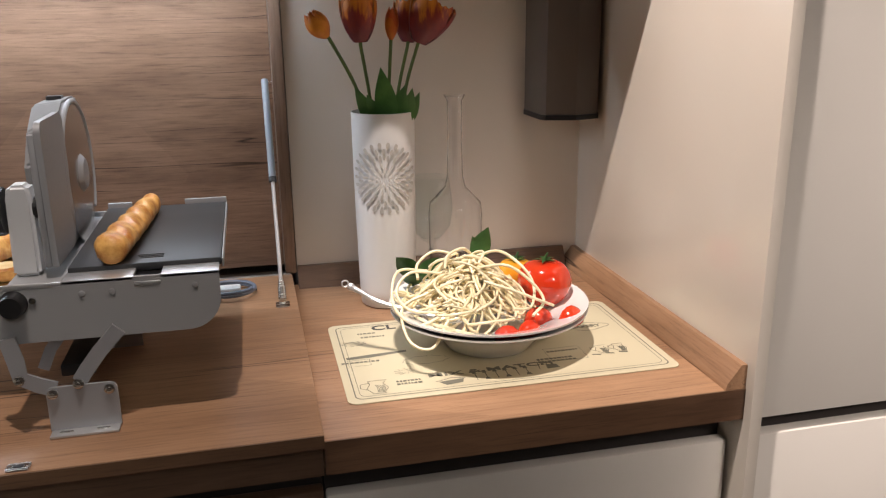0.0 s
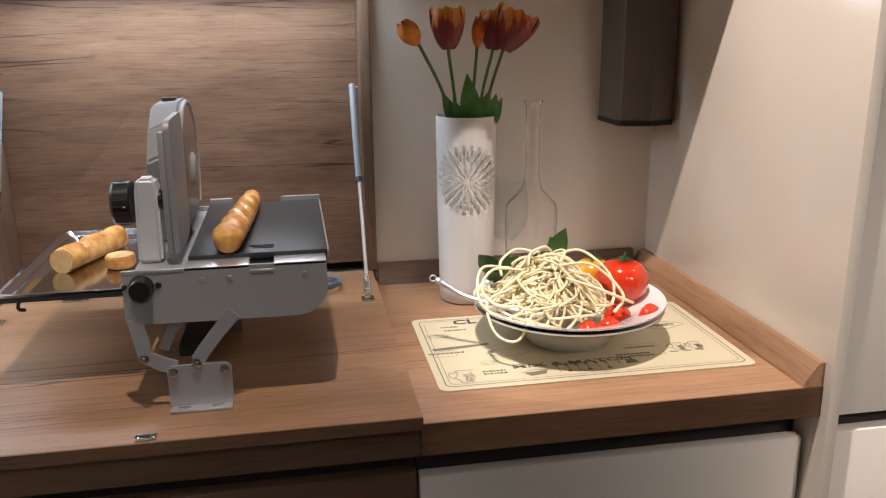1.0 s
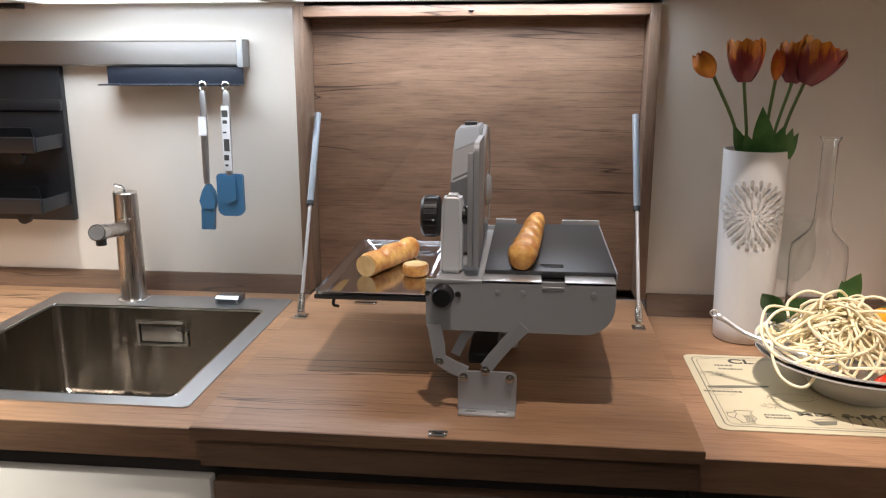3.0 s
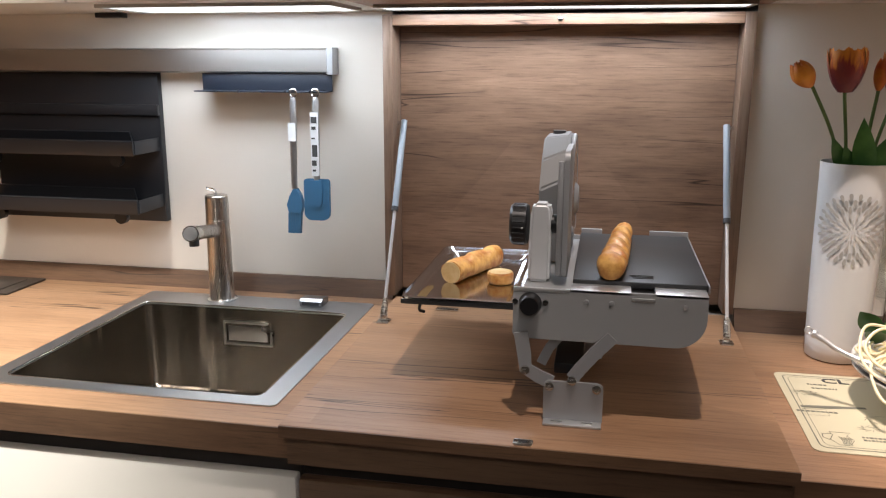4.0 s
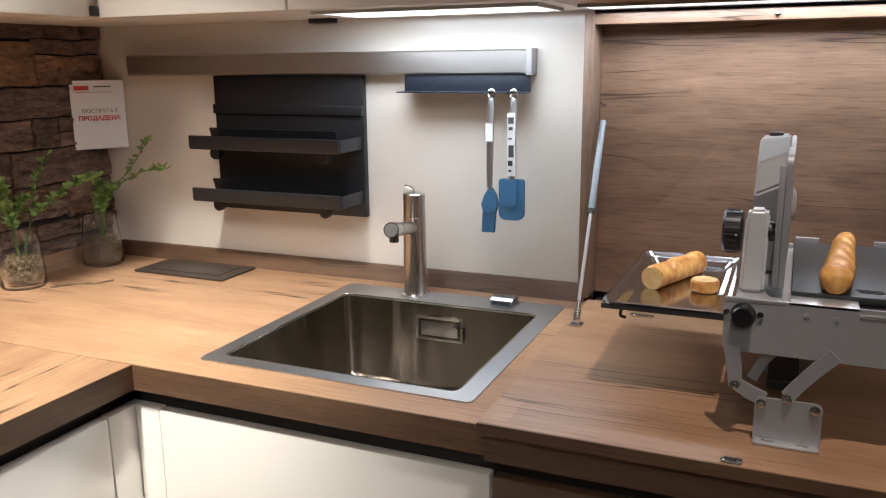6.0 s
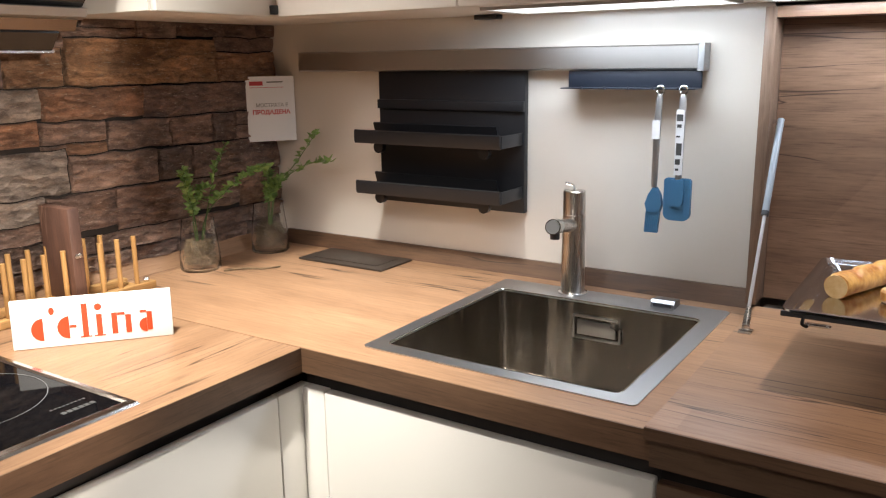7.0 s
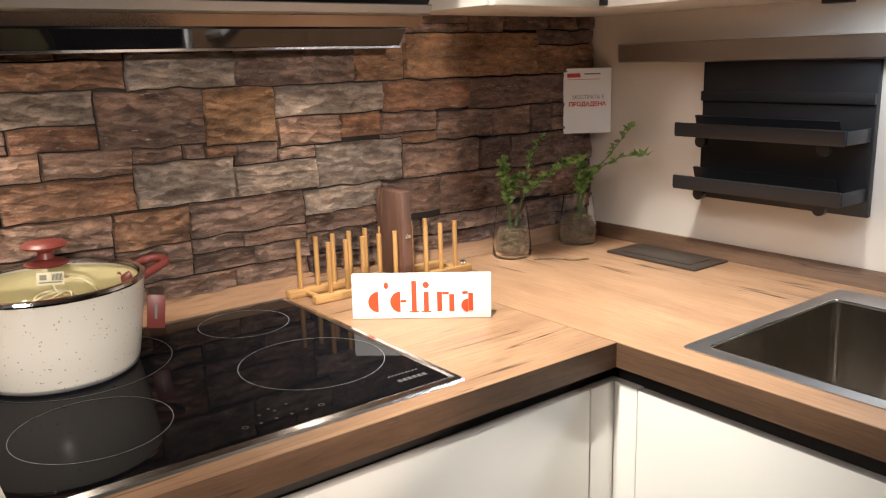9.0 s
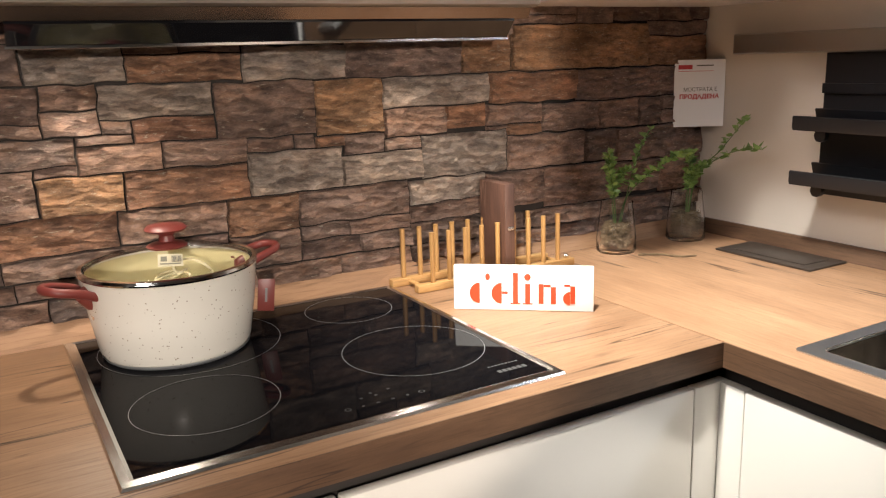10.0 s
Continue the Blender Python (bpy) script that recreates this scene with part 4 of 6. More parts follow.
def link(pts, w, y0, y1):
    """A flat bar of that width along points in the front plane."""
    bm = bmesh.new()
    P = [Vector((p[0], p[1])) for p in pts]
    left, right = [], []
    for i, p in enumerate(P):
        d = (P[min(i + 1, len(P) - 1)] - P[max(i - 1, 0)]).normalized()
        nrm = Vector((-d.y, d.x)) * w / 2
        left.append(tuple(p + nrm))
        right.append(tuple(p - nrm))
    return prism(bm, left + right[::-1], "y", y0, y1)


part("link", link([(-0.152, 1.046), (-0.147, 1.018), (-0.145, 1.000), (-0.128, 0.990), (-0.112, 0.984)], 0.017, 0.9245, 0.9275), silver_cast, sl)
part("link", link([(-0.042, 1.046), (-0.064, 1.022), (-0.079, 1.003), (-0.088, 0.990)], 0.016, 0.926, 0.929), silver_cast, sl)
part("link", link([(-0.098, 1.046), (-0.118, 1.020), (-0.128, 0.998)], 0.012, 0.950, 0.953), silver_cast, sl)
part("link", link([(-0.152, 1.046), (-0.147, 1.018), (-0.145, 1.000), (-0.112, 0.984)], 0.017, 1.146, 1.149), silver_cast, sl)
part("link", link([(-0.026, 1.046), (-0.078, 1.002), (-0.088, 0.990)], 0.016, 1.146, 1.149), silver_cast, sl)
part("cross_bar", boxed(-0.112, -0.076, 0.954, 1.14, 0.985, 0.999, 0.002), black_plastic, sl)
for x, z in ((-0.115, 0.981), (-0.058, 0.981), (-0.088, 0.990), (-0.145, 1.0)):
    part("pivot", lathe(bmesh.new(), [(0.0, 0.005), (0.0025, 0.005), (0.0028, 0.003), (0.0055, 0.0025), (0.0058, 0.0)], (0, 0, 0), 14, Matrix.Translation((x, 0.9205, z)) @ Matrix.Rotation(radians(90), 4, "X")), zinc, sl)

# ---- chrome tray with bread ----
tray = thing("catch_tray", (-0.25, 1.165, 1.045), "shiny chrome catch tray hooked to the slicer", "tray")
bm = bmesh.new()
lv = [(0.0, 1.0570, 0.012), (0.0, 1.0600, 0.012), (0.005, 1.0605, 0.010), (0.012, 1.0545, 0.009), (0.017, 1.0550, 0.008), (0.025, 1.0475, 0.007)]
rings = [[bm.verts.new((x, y, z)) for x, y in rounded(-0.322 + i, -0.160 - i, 1.000 + i, 1.318 - i, r, 4)] for i, z, r in lv]
for a, b in zip(rings, rings[1:]):
    for i in range(len(a)):
        bm.faces.new((a[i], a[(i + 1) % len(a)], b[(i + 1) % len(a)], b[i]))
bm.faces.new(rings[-1])
low = [bm.verts.new((v.co.x, v.co.y, v.co.z - 0.0025)) for v in rings[-1]]
bm.faces.new(low[::-1])
part("pan", bm, tray_steel, tray, "mirror-bright pan", 30)
part("edge_bar", boxed(-0.322, -0.160, 1.001, 1.005, 1.050, 1.0568, 0.001), dark_plastic, tray, "dark front edge")
part("hook", tube(bmesh.new(), curve_pts([(-0.295, 1.003, 1.052), (-0.295, 0.998, 1.044), (-0.290, 1.004, 1.040)], 8), 0.0022, 8), black_plastic, tray)


def loaf(name, a, b, r, label, cuts, open_end=False, seed=1, taper=0.0, deep=0.12):
    """A stick of bread from a to b with a scored, uneven crust."""
    rnd = random.Random(seed)
    a, b = Vector(a), Vector(b)
    t = (b - a).normalized()
    side = t.cross(Vector((0, 0, 1))).normalized()
    up = side.cross(t)
    bm = bmesh.new()
    rings, N, S = [], 84, 24
    for i in range(N + 1):
        u = i / N
        e = 1.0
        if u < 0.06 and not open_end:
            e = math.sqrt(max(0.0, 1 - ((0.06 - u) / 0.06) ** 2)) * 0.60 + 0.40
        if u > 0.93:
            e = min(e, math.sqrt(max(0.0, 1 - ((u - 0.93) / 0.07) ** 2)) * 0.9 + 0.1)
        ring = []
        for k in range(S):
            an = 2 * math.pi * k / S
            w = r * e * (1 + 0.05 * math.sin(3 * an + 5 * u) + 0.03 * rnd.uniform(-1, 1))
            top = max(0.0, math.sin(an))
            f = (u * cuts + 0.28 * math.cos(an)) % 1.0
            w *= (1 - taper * u) * (1 - deep * (0.35 + 0.65 * top) * (f ** 2.2 if f < 0.86 else 0.72 * (1 - f) / 0.14))
            y = math.sin(an) * w
            ring.append(bm.verts.new(a + t * (u * (b - a).length) + side * math.cos(an) * w + up * max(y, -0.82 * r)))
        rings.append(ring)
    for p, q in zip(rings, rings[1:]):
        for k in range(S):
            bm.faces.new((p[k], p[(k + 1) % S], q[(k + 1) % S], q[k]))
    bm.faces.new(rings[0][::-1])
    bm.faces.new(rings[-1])
    th = thing(name, tuple(a.lerp(b, 0.5) - Vector((0, 0, r * 0.82))), label, "bread")
    part("crust", bm, crust, th, "", 60)
    if open_end:
        cut = lathe(bmesh.new(), [(0.0, 0.0012), (r * 0.9, 0.001), (r * 0.93, -0.001)], (0, 0, 0), 26, Matrix.Translation(a) @ Matrix(((side.x, up.x, -t.x, 0), (side.y, up.y, -t.y, 0), (side.z, up.z, -t.z, 0), (0, 0, 0, 1))))
        part("crumb", cut, crumb, th, "pale cut face")
    return th


loaf("baguette", (-0.048, 0.962, 1.1215), (-0.028, 1.222, 1.1195), 0.0186, "golden scored baguette on the carriage", 5.4, False, 3, 0.24, 0.34)
loaf("half_baguette", (-0.277, 1.128, 1.063), (-0.226, 1.262, 1.063), 0.0178, "cut half baguette on the chrome tray", 2.6, True, 5, 0.0, 0.22)
M = Matrix.Translation((-0.205, 1.142, 1.0485)) @ Matrix.Rotation(radians(20), 4, "Z")
slc = thing("bread_slice", (-0.205, 1.142, 1.0485), "thick end slice of baguette on the chrome tray", "bread")
part("crust", lathe(bmesh.new(), [(0.0, 0.0), (0.017, 0.0), (0.0195, 0.004), (0.0195, 0.014), (0.0175, 0.017)], (0, 0, 0), 26, M), crust, slc)
part("crumb", lathe(bmesh.new(), [(0.0178, 0.0168), (0.012, 0.0185), (0.0, 0.0178)], (0, 0, 0), 26, M), crumb, slc)

cable = thing("power_cable", (0.07, 1.335, 0.936), "coiled grey-blue power cable behind the slicer", "cable")
pts = [(0.062 + 0.038 * math.cos(radians(a)), 1.335 + 0.034 * math.sin(radians(a)), 0.941 + a * 0.000012) for a in range(0, 700, 15)]
part("cord", tube(bmesh.new(), pts, 0.0032, 8), material("cable_grey", (0.12, 0.15, 0.20), 0.45), cable)
part("plug", boxed(0.040, 0.078, 1.322, 1.346, 0.9355, 0.950, 0.004), label_white, cable, "pale grey plug")

# ---- niche: towel dispenser ----
disp = thing("towel_dispenser", (0.635, 1.38, 1.185), "taupe metal paper towel dispenser on the niche wall", "dispenser")
foot_print = [(0.585, 1.4345), (0.585, 1.350), (0.590, 1.340), (0.638, 1.326), (0.681, 1.338), (0.685, 1.348), (0.685, 1.4345)]
part("casing", prism(bmesh.new(), foot_print, "z", 1.200, 1.4595), dark_metal, disp)
part("base_rim", prism(bmesh.new(), [(0.5835, 1.4345), (0.5835, 1.3485), (0.589, 1.3385), (0.638, 1.3242), (0.6818, 1.3365), (0.6864, 1.347), (0.6864, 1.4345)], "z", 1.191, 1.1998), black_plastic, disp, "black rubber base rim")

# ---- placemat ----
mat = thing("placemat", (0.424, 1.082, Z + 0.0004), "cream printed placemat with kitchen motifs on the worktop", "placemat")
MX0, MX1, MY0, MY1, MZ = 0.202, 0.645, 0.951, 1.215, Z + 0.0022
part("sheet", prism(bmesh.new(), rounded(MX0, MX1, MY0, MY1, 0.012), "z", Z + 0.0005, Z + 0.0018), mat_paper, mat)


def flat_ring(bm, outer, inner, z):
    a, b = [bm.verts.new((*p, z)) for p in outer], [bm.verts.new((*p, z)) for p in inner]
    for i in range(len(a)):
        j = (i + 1) % len(a)
        bm.faces.new((a[i], a[j], b[j], b[i]))
    return bm


for i, w in ((0.010, 0.0016), (0.0165, 0.0008)):
    part("border", flat_ring(bmesh.new(), rounded(MX0 + i, MX1 - i, MY0 + i, MY1 - i, 0.010), rounded(MX0 + i + w, MX1 - i - w, MY0 + i + w, MY1 - i - w, 0.009), MZ - 0.0001), ink_soft, mat)


def stroke(name, pts, w=0.0011, closed=False, m_=None):
    """A drawn line on the mat."""
    P = [Vector((p[0], p[1])) for p in pts]
    L, R = [], []
    n = len(P)
    for i, p in enumerate(P):
        a = P[(i - 1) % n] if closed or i else p
        b = P[(i + 1) % n] if closed or i < n - 1 else p
        d = (b - a).normalized()
        q = Vector((-d.y, d.x)) * w / 2
        L.append((p + q)[:])
        R.append((p - q)[:])
    bm = bmesh.new()
    l, r = [bm.verts.new((*p, MZ)) for p in L], [bm.verts.new((*p, MZ)) for p in R]
    for i in range(n if closed else n - 1):
        j = (i + 1) % n
        bm.faces.new((l[i], l[j], r[j], r[i]))
    return part(name, bm, m_ or ink_soft, mat)


def blot(pts, m_=None):
    bm = bmesh.new()
    bm.faces.new([bm.verts.new((*p, MZ)) for p in pts])
    return part("motif", bm, m_ or ink_soft, mat, "", 0)


def on_mat(x, y, turn=0):
    return Matrix.Translation((x, y, MZ)) @ Matrix.Rotation(radians(turn), 4, "Z")


lettering("MIX & MATCH", 0.0145, on_mat(0.398, 1.006), ink_soft, mat, width=0.170, bold=0.0002)
lettering("BAKERY", 0.013, on_mat(0.577, 1.115), ink_soft, mat, width=0.045, bold=0.0002)
lettering("CL", 0.024, on_mat(0.283, 1.189), ink, mat, width=0.036, bold=0.0005)
stroke("scroll", [(0.577 + 0.034 * math.cos(a) * (1 + 0.10 * math.cos(4 * a)), 1.115 + 0.014 * math.sin(a) * (1 + 0.12 * math.cos(4 * a))) for a in [2 * math.pi * i / 40 for i in range(40)]], 0.0012, True)


def jug(x, y, s):
    stroke("motif", [(x - 0.55 * s, y + s), (x - 0.45 * s, y + 0.5 * s), (x - 0.75 * s, y - 0.2 * s), (x - 0.4 * s, y - 0.85 * s), (x - 0.5 * s, y - s), (x + 0.5 * s, y - s), (x + 0.4 * s, y - 0.85 * s), (x + 0.75 * s, y - 0.2 * s), (x + 0.45 * s, y + 0.5 * s), (x + 0.8 * s, y + s), (x - 0.55 * s, y + s)], 0.0010)
    stroke("motif", [(x - 0.5 * s, y + 0.7 * s), (x - 1.1 * s, y + 0.6 * s), (x - 1.15 * s, y), (x - 0.75 * s, y - 0.3 * s)], 0.0012)
    for k in range(6):
        u = -0.1 + 0.11 * k
        stroke("motif", [(x + u * s, y + 0.35 * s - 0.03 * k * s), (x + (u + 0.10) * s, y - 0.25 * s), (x + (u * 0.7 + 0.02) * s, y - 0.85 * s)], 0.0009)


jug(0.243, 0.991, 0.0185)
jug(0.565, 1.030, 0.013)
jug(0.592, 1.030, 0.013)
for i in range(3):
    stroke("motif", [(0.545 + 0.02 * i, 1.016), (0.557 + 0.02 * i, 1.013)], 0.003)
rnd = random.Random(7)
for x, y, w, n in ((0.285, 1.000, 0.032, 2), (0.255, 1.172, 0.026, 1), (0.262, 1.158, 0.034, 1), (0.510, 1.040, 0.044, 1), (0.560, 1.178, 0.05, 1), (0.49, 1.018, 0.05, 2), (0.232, 1.072, 0.05, 1)):
    for k in range(n):
        u = x - w / 2
        while u < x + w / 2:
            d = rnd.uniform(0.002, 0.006)
            part("print", prism(bmesh.new(), [(u, y - 0.008 * k - 0.0022), (u + d, y - 0.008 * k - 0.0022), (u + d, y - 0.008 * k + 0.0022), (u, y - 0.008 * k + 0.0022)], "z", MZ - 0.0002, MZ), ink_soft, mat, "", 0)
            u += d + 0.0015
stroke("motif", [(0.485, 1.050), (0.537, 1.050), (0.537, 1.008), (0.485, 1.008)], 0.0008, True)
blot([(0.215, 1.090), (0.246, 1.094), (0.300, 1.098), (0.300, 1.092), (0.246, 1.084), (0.216, 1.083)])
stroke("motif", [(0.216, 1.079), (0.246, 1.080), (0.246, 1.060), (0.216, 1.059)], 0.0008, True)
blot([(0.322, 0.985), (0.356, 0.989), (0.352, 0.978), (0.330, 0.974)])
stroke("motif", [(0.318, 0.986), (0.34, 0.994), (0.358, 0.990)], 0.0012)
for k in range(6):
    x = 0.372 + 0.014 * k
    stroke("motif", [(x, 0.978), (x + 0.0005, 0.997)], 0.0012)
    blot([(x - 0.003, 0.997), (x + 0.003, 0.997), (x + 0.0022, 1.005), (x - 0.0022, 1.005)])
    if k % 2:
        blot([(x - 0.004, 0.978), (x + 0.004, 0.978), (x + 0.002, 0.984), (x - 0.002, 0.984)])
stroke("motif", [(0.460, 0.990), (0.463, 1.008), (0.470, 1.018), (0.474, 1.008), (0.472, 0.990)], 0.0013)
blot([(0.470, 0.988), (0.488, 0.989), (0.486, 1.000), (0.472, 1.002)])
for k in range(9):
    a = 0.7 * k
    stroke("motif", [(0.232 + 0.012 * math.cos(a), 1.137 + 0.006 * math.sin(a)), (0.232 + 0.018 * math.cos(a + 0.5), 1.137 + 0.009 * math.sin(a + 0.5))], 0.0012)
    stroke("motif", [(0.285 + 0.014 * math.cos(a), 1.028 + 0.010 * math.sin(a)), (0.285 + 0.006 * math.cos(a + 0.8), 1.028 + 0.004 * math.sin(a + 0.8))], 0.0008)
    stroke("motif", [(0.32 + 0.03 * math.cos(a), 1.058 + 0.012 * math.sin(a)), (0.32 + 0.034 * math.cos(a + 0.6), 1.058 + 0.014 * math.sin(a + 0.6))], 0.0008)

# ---- soup plates ----
PX, PY = 0.421, 1.100


def plate(z, r, label):
    p = thing("soup_plate", (PX, PY, z), label, "plate", "stacked plates")
    prof = [(0.0, 0.002), (0.055, 0.002), (0.057, 0.0), (0.062, 0.0), (0.066, 0.006), (r * 0.68, 0.036), (r * 0.97, 0.052), (r, 0.054), (r, 0.0565), (r * 0.97, 0.0555), (r * 0.67, 0.0405), (0.062, 0.012), (0.0, 0.010)]
    part("dish", lathe(bmesh.new(), prof, (PX, PY, z), 72), china, p, "", 40)
    return p


plate(Z + 0.0024, 0.1395, "deep white china plate on the placemat")
plate(Z + 0.0105, 0.1400, "deep white china plate stacked on another, holding spaghetti")
RZ = Z + 0.0105

# ---- spaghetti heap ----
rnd = random.Random(11)
bm = bmesh.new()
SX, SY = PX - 0.030, PY + 0.005


def heap(x, y):
    d = math.hypot((x - SX) / 0.098, (y - SY) / 0.092)
    return RZ + 0.030 + 0.068 * max(0.0, 1 - d ** 1.7) - 0.006 * max(0.0, d - 1)


for s in range(135):
    a0, rad = rnd.uniform(0, 6.28), rnd.uniform(0.016, 0.046)
    q = rnd.uniform(0, 1) ** 0.6 * 0.068
    th0 = rnd.uniform(0, 6.28)
    cx, cy = SX + q * math.cos(th0), SY + q * math.sin(th0)
    sq, turn, lift = rnd.uniform(0.55, 1.0), rnd.uniform(0, 3.14), rnd.uniform(-0.012, 0.010)
    tilt, ph = rnd.uniform(0.0, 0.024), rnd.uniform(0, 6.28)
    span = rnd.uniform(2.6, 7.5)
    pts = []
    for i in range(30):
        a = a0 + span * i / 29
        u, v = rad * math.cos(a), rad * sq * math.sin(a)
        x, y = cx + u * math.cos(turn) - v * math.sin(turn), cy + u * math.sin(turn) + v * math.cos(turn)
        x += 0.004 * math.sin(2.3 * a + ph)
        z = heap(x, y) + lift + tilt * math.sin(a + ph)
        rr = math.hypot(x - PX, y - PY)
        floor_z = RZ + 0.0145 + (0.0 if rr < 0.064 else (rr - 0.064) * 0.72)
        pts.append((x, y, max(z, floor_z)))
    tube(bm, pts, 0.0019, 6)
# long loops standing off the heap and over the rim
for ctrl in ([(0.350, 1.10, 1.020), (0.310, 1.105, 1.022), (0.288, 1.09, 1.002), (0.300, 1.06, 0.985), (0.335, 1.04, 0.985)],
             [(0.340, 1.13, 1.015), (0.295, 1.12, 1.020), (0.281, 1.075, 0.988), (0.305, 1.035, 0.972), (0.345, 1.04, 0.983)],
             [(0.330, 1.08, 1.0), (0.292, 1.07, 0.985), (0.291, 1.02, 0.958), (0.318, 1.004, 0.951), (0.346, 1.03, 0.978)],
             [(0.41, 1.12, 1.035), (0.440, 1.11, 1.042), (0.464, 1.08, 1.026), (0.474, 1.06, 1.004), (0.460, 1.03, 0.985), (0.432, 1.02, 0.988)],
             [(0.40, 1.08, 1.03), (0.436, 1.06, 1.036), (0.466, 1.045, 1.014), (0.478, 1.03, 0.992), (0.456, 1.01, 0.980)],
             [(0.38, 1.13, 1.036), (0.352, 1.14, 1.040), (0.326, 1.13, 1.026), (0.322, 1.11, 1.01)],
             [(0.40, 1.05, 1.02), (0.436, 1.03, 1.01), (0.466, 1.02, 0.998), (0.492, 1.030, 0.984)],
             [(0.40, 1.12, 1.040), (0.385, 1.11, 1.050), (0.362, 1.10, 1.044), (0.356, 1.09, 1.03)]):
    tube(bm, curve_pts(ctrl, 30), 0.0021, 7)
single("spaghetti", bm, pasta, "tangled heap of pale spaghetti on the upper plate", "spaghetti", "", "stuff", 60)


def round_fruit(name, c, r, mat_, label, lobes, squash=0.86):
    t = thing(name, (c[0], c[1], c[2] - r * squash), label, "tomato")
    bm = bmesh.new()
    bmesh.ops.create_uvsphere(bm, u_segments=36, v_segments=20, radius=r)
    for v in bm.verts:
        a = math.atan2(v.co.y, v.co.x)
        h = abs(v.co.z) / r
        k = 1 + 0.035 * math.cos(lobes * a) * (1 - h)
        dip = 0.16 * r * max(0.0, (v.co.z / r - 0.72) / 0.28) ** 1.5
        v.co = Vector((v.co.x * k + c[0], v.co.y * k + c[1], v.co.z * squash - dip + c[2]))
    part("skin", bm, mat_, t, "", 80)
    bm = bmesh.new()
    top = Vector((c[0], c[1], c[2] + r * squash - 0.12 * r))
    for k in range(5):
        a = 2 * math.pi * k / 5 + 0.4
        d = Vector((math.cos(a), math.sin(a), 0))
        s = Vector((-d.y, d.x, 0))
        p = [top + s * 0.002, top + d * 0.009 + s * 0.0028 + Vector((0, 0, 0.0035)), top + d * 0.019 + Vector((0, 0, 0.0015)), top + d * 0.009 - s * 0.0028 + Vector((0, 0, 0.0035)), top - s * 0.002]
        bm.faces.new([bm.verts.new(q) for q in p])
    tube(bm, [top, top + Vector((0.001, 0, 0.006)), top + Vector((0.004, 0, 0.012))], [0.0022, 0.0018, 0.0015], 8)
    bmesh.ops.solidify(bm, geom=bm.faces[:5], thickness=0.0006)
    part("calyx", bm, leaf_green, t, "green stalk")
    return t


round_fruit("tomato", (0.508, 1.110, RZ + 0.070), 0.0395, tomato_red, "ripe red tomato resting on the plate rim", 5, 0.92)
round_fruit("yellow_tomato", (0.484, 1.168, RZ + 0.066), 0.030, pepper_yellow, "small orange-yellow tomato beside the red one", 5)


def wedge(c, r, turn, tilt, label):
    t = thing("tomato_wedge", c, label, "tomato", "tomato wedges")
    m = Matrix.Translation(c) @ Matrix.Rotation(radians(turn), 4, "Z") @ Matrix.Rotation(radians(tilt), 4, "Y")
    bm = bmesh.new()
    rows = []
    for i in range(9):
        a = math.pi * i / 8
        rows.append([bm.verts.new(m @ Vector((r * math.cos(a), r * math.sin(a) * math.cos(b), r * math.sin(a) * math.sin(b)))) for b in [radians(15 * k) for k in range(7)]])
    for p, q in zip(rows, rows[1:]):
        for k in range(6):
            bm.faces.new((p[k], p[k + 1], q[k + 1], q[k]))
    part("skin", bm, tomato_red, t, "", 80)
    for b in (0.0, radians(90)):
        bm = bmesh.new()
        bm.faces.new([bm.verts.new(m @ Vector((0.985 * r * math.cos(math.pi * i / 8), 0.985 * r * math.sin(math.pi * i / 8) * math.cos(b), 0.985 * r * math.sin(math.pi * i / 8) * math.sin(b)))) for i in range(9)])
        part("cut_face", bm, tomato_flesh, t, "wet orange-red flesh", 0)
    return t


wedge((0.452, 1.018, RZ + 0.032), 0.019, 200, 12, "red tomato wedge at the foot of the spaghetti")
wedge((0.420, 1.010, RZ + 0.032), 0.018, 170, -8, "red tomato wedge at the foot of the spaghetti")
wedge((0.515, 1.030, RZ + 0.040), 0.021, 205, 15, "tomato wedge showing its cut face on the plate rim")
wedge((0.478, 1.048, RZ + 0.036), 0.020, 160, 10, "red tomato wedge under the spaghetti")


def leaf_mesh(bm, base, tip_, width, sag=0.0, n=8, lift=(0, 0, 1)):
    base, tip_ = Vector(base), Vector(tip_)
    d = tip_ - base
    s = d.cross(Vector(lift))
    s = (s.normalized() if s.length > 1e-6 else Vector((1, 0, 0))) * width / 2
    up = s.cross(d).normalized()
    rows = []
    for i in range(n + 1):
        u = i / n
        w = math.sin(math.pi * min(1.0, u ** 0.75 * 0.98 + 0.02)) if u < 1 else 0.0
        c = base + d * u + up * (sag * math.sin(math.pi * u))
        rows.append([bm.verts.new(c - s * w), bm.verts.new(c - up * 0.10 * width * w), bm.verts.new(c + s * w)])
    for p, q in zip(rows, rows[1:]):
        bm.faces.new((p[0], p[1], q[1], q[0]))
        bm.faces.new((p[1], p[2], q[2], q[1]))
    return bm


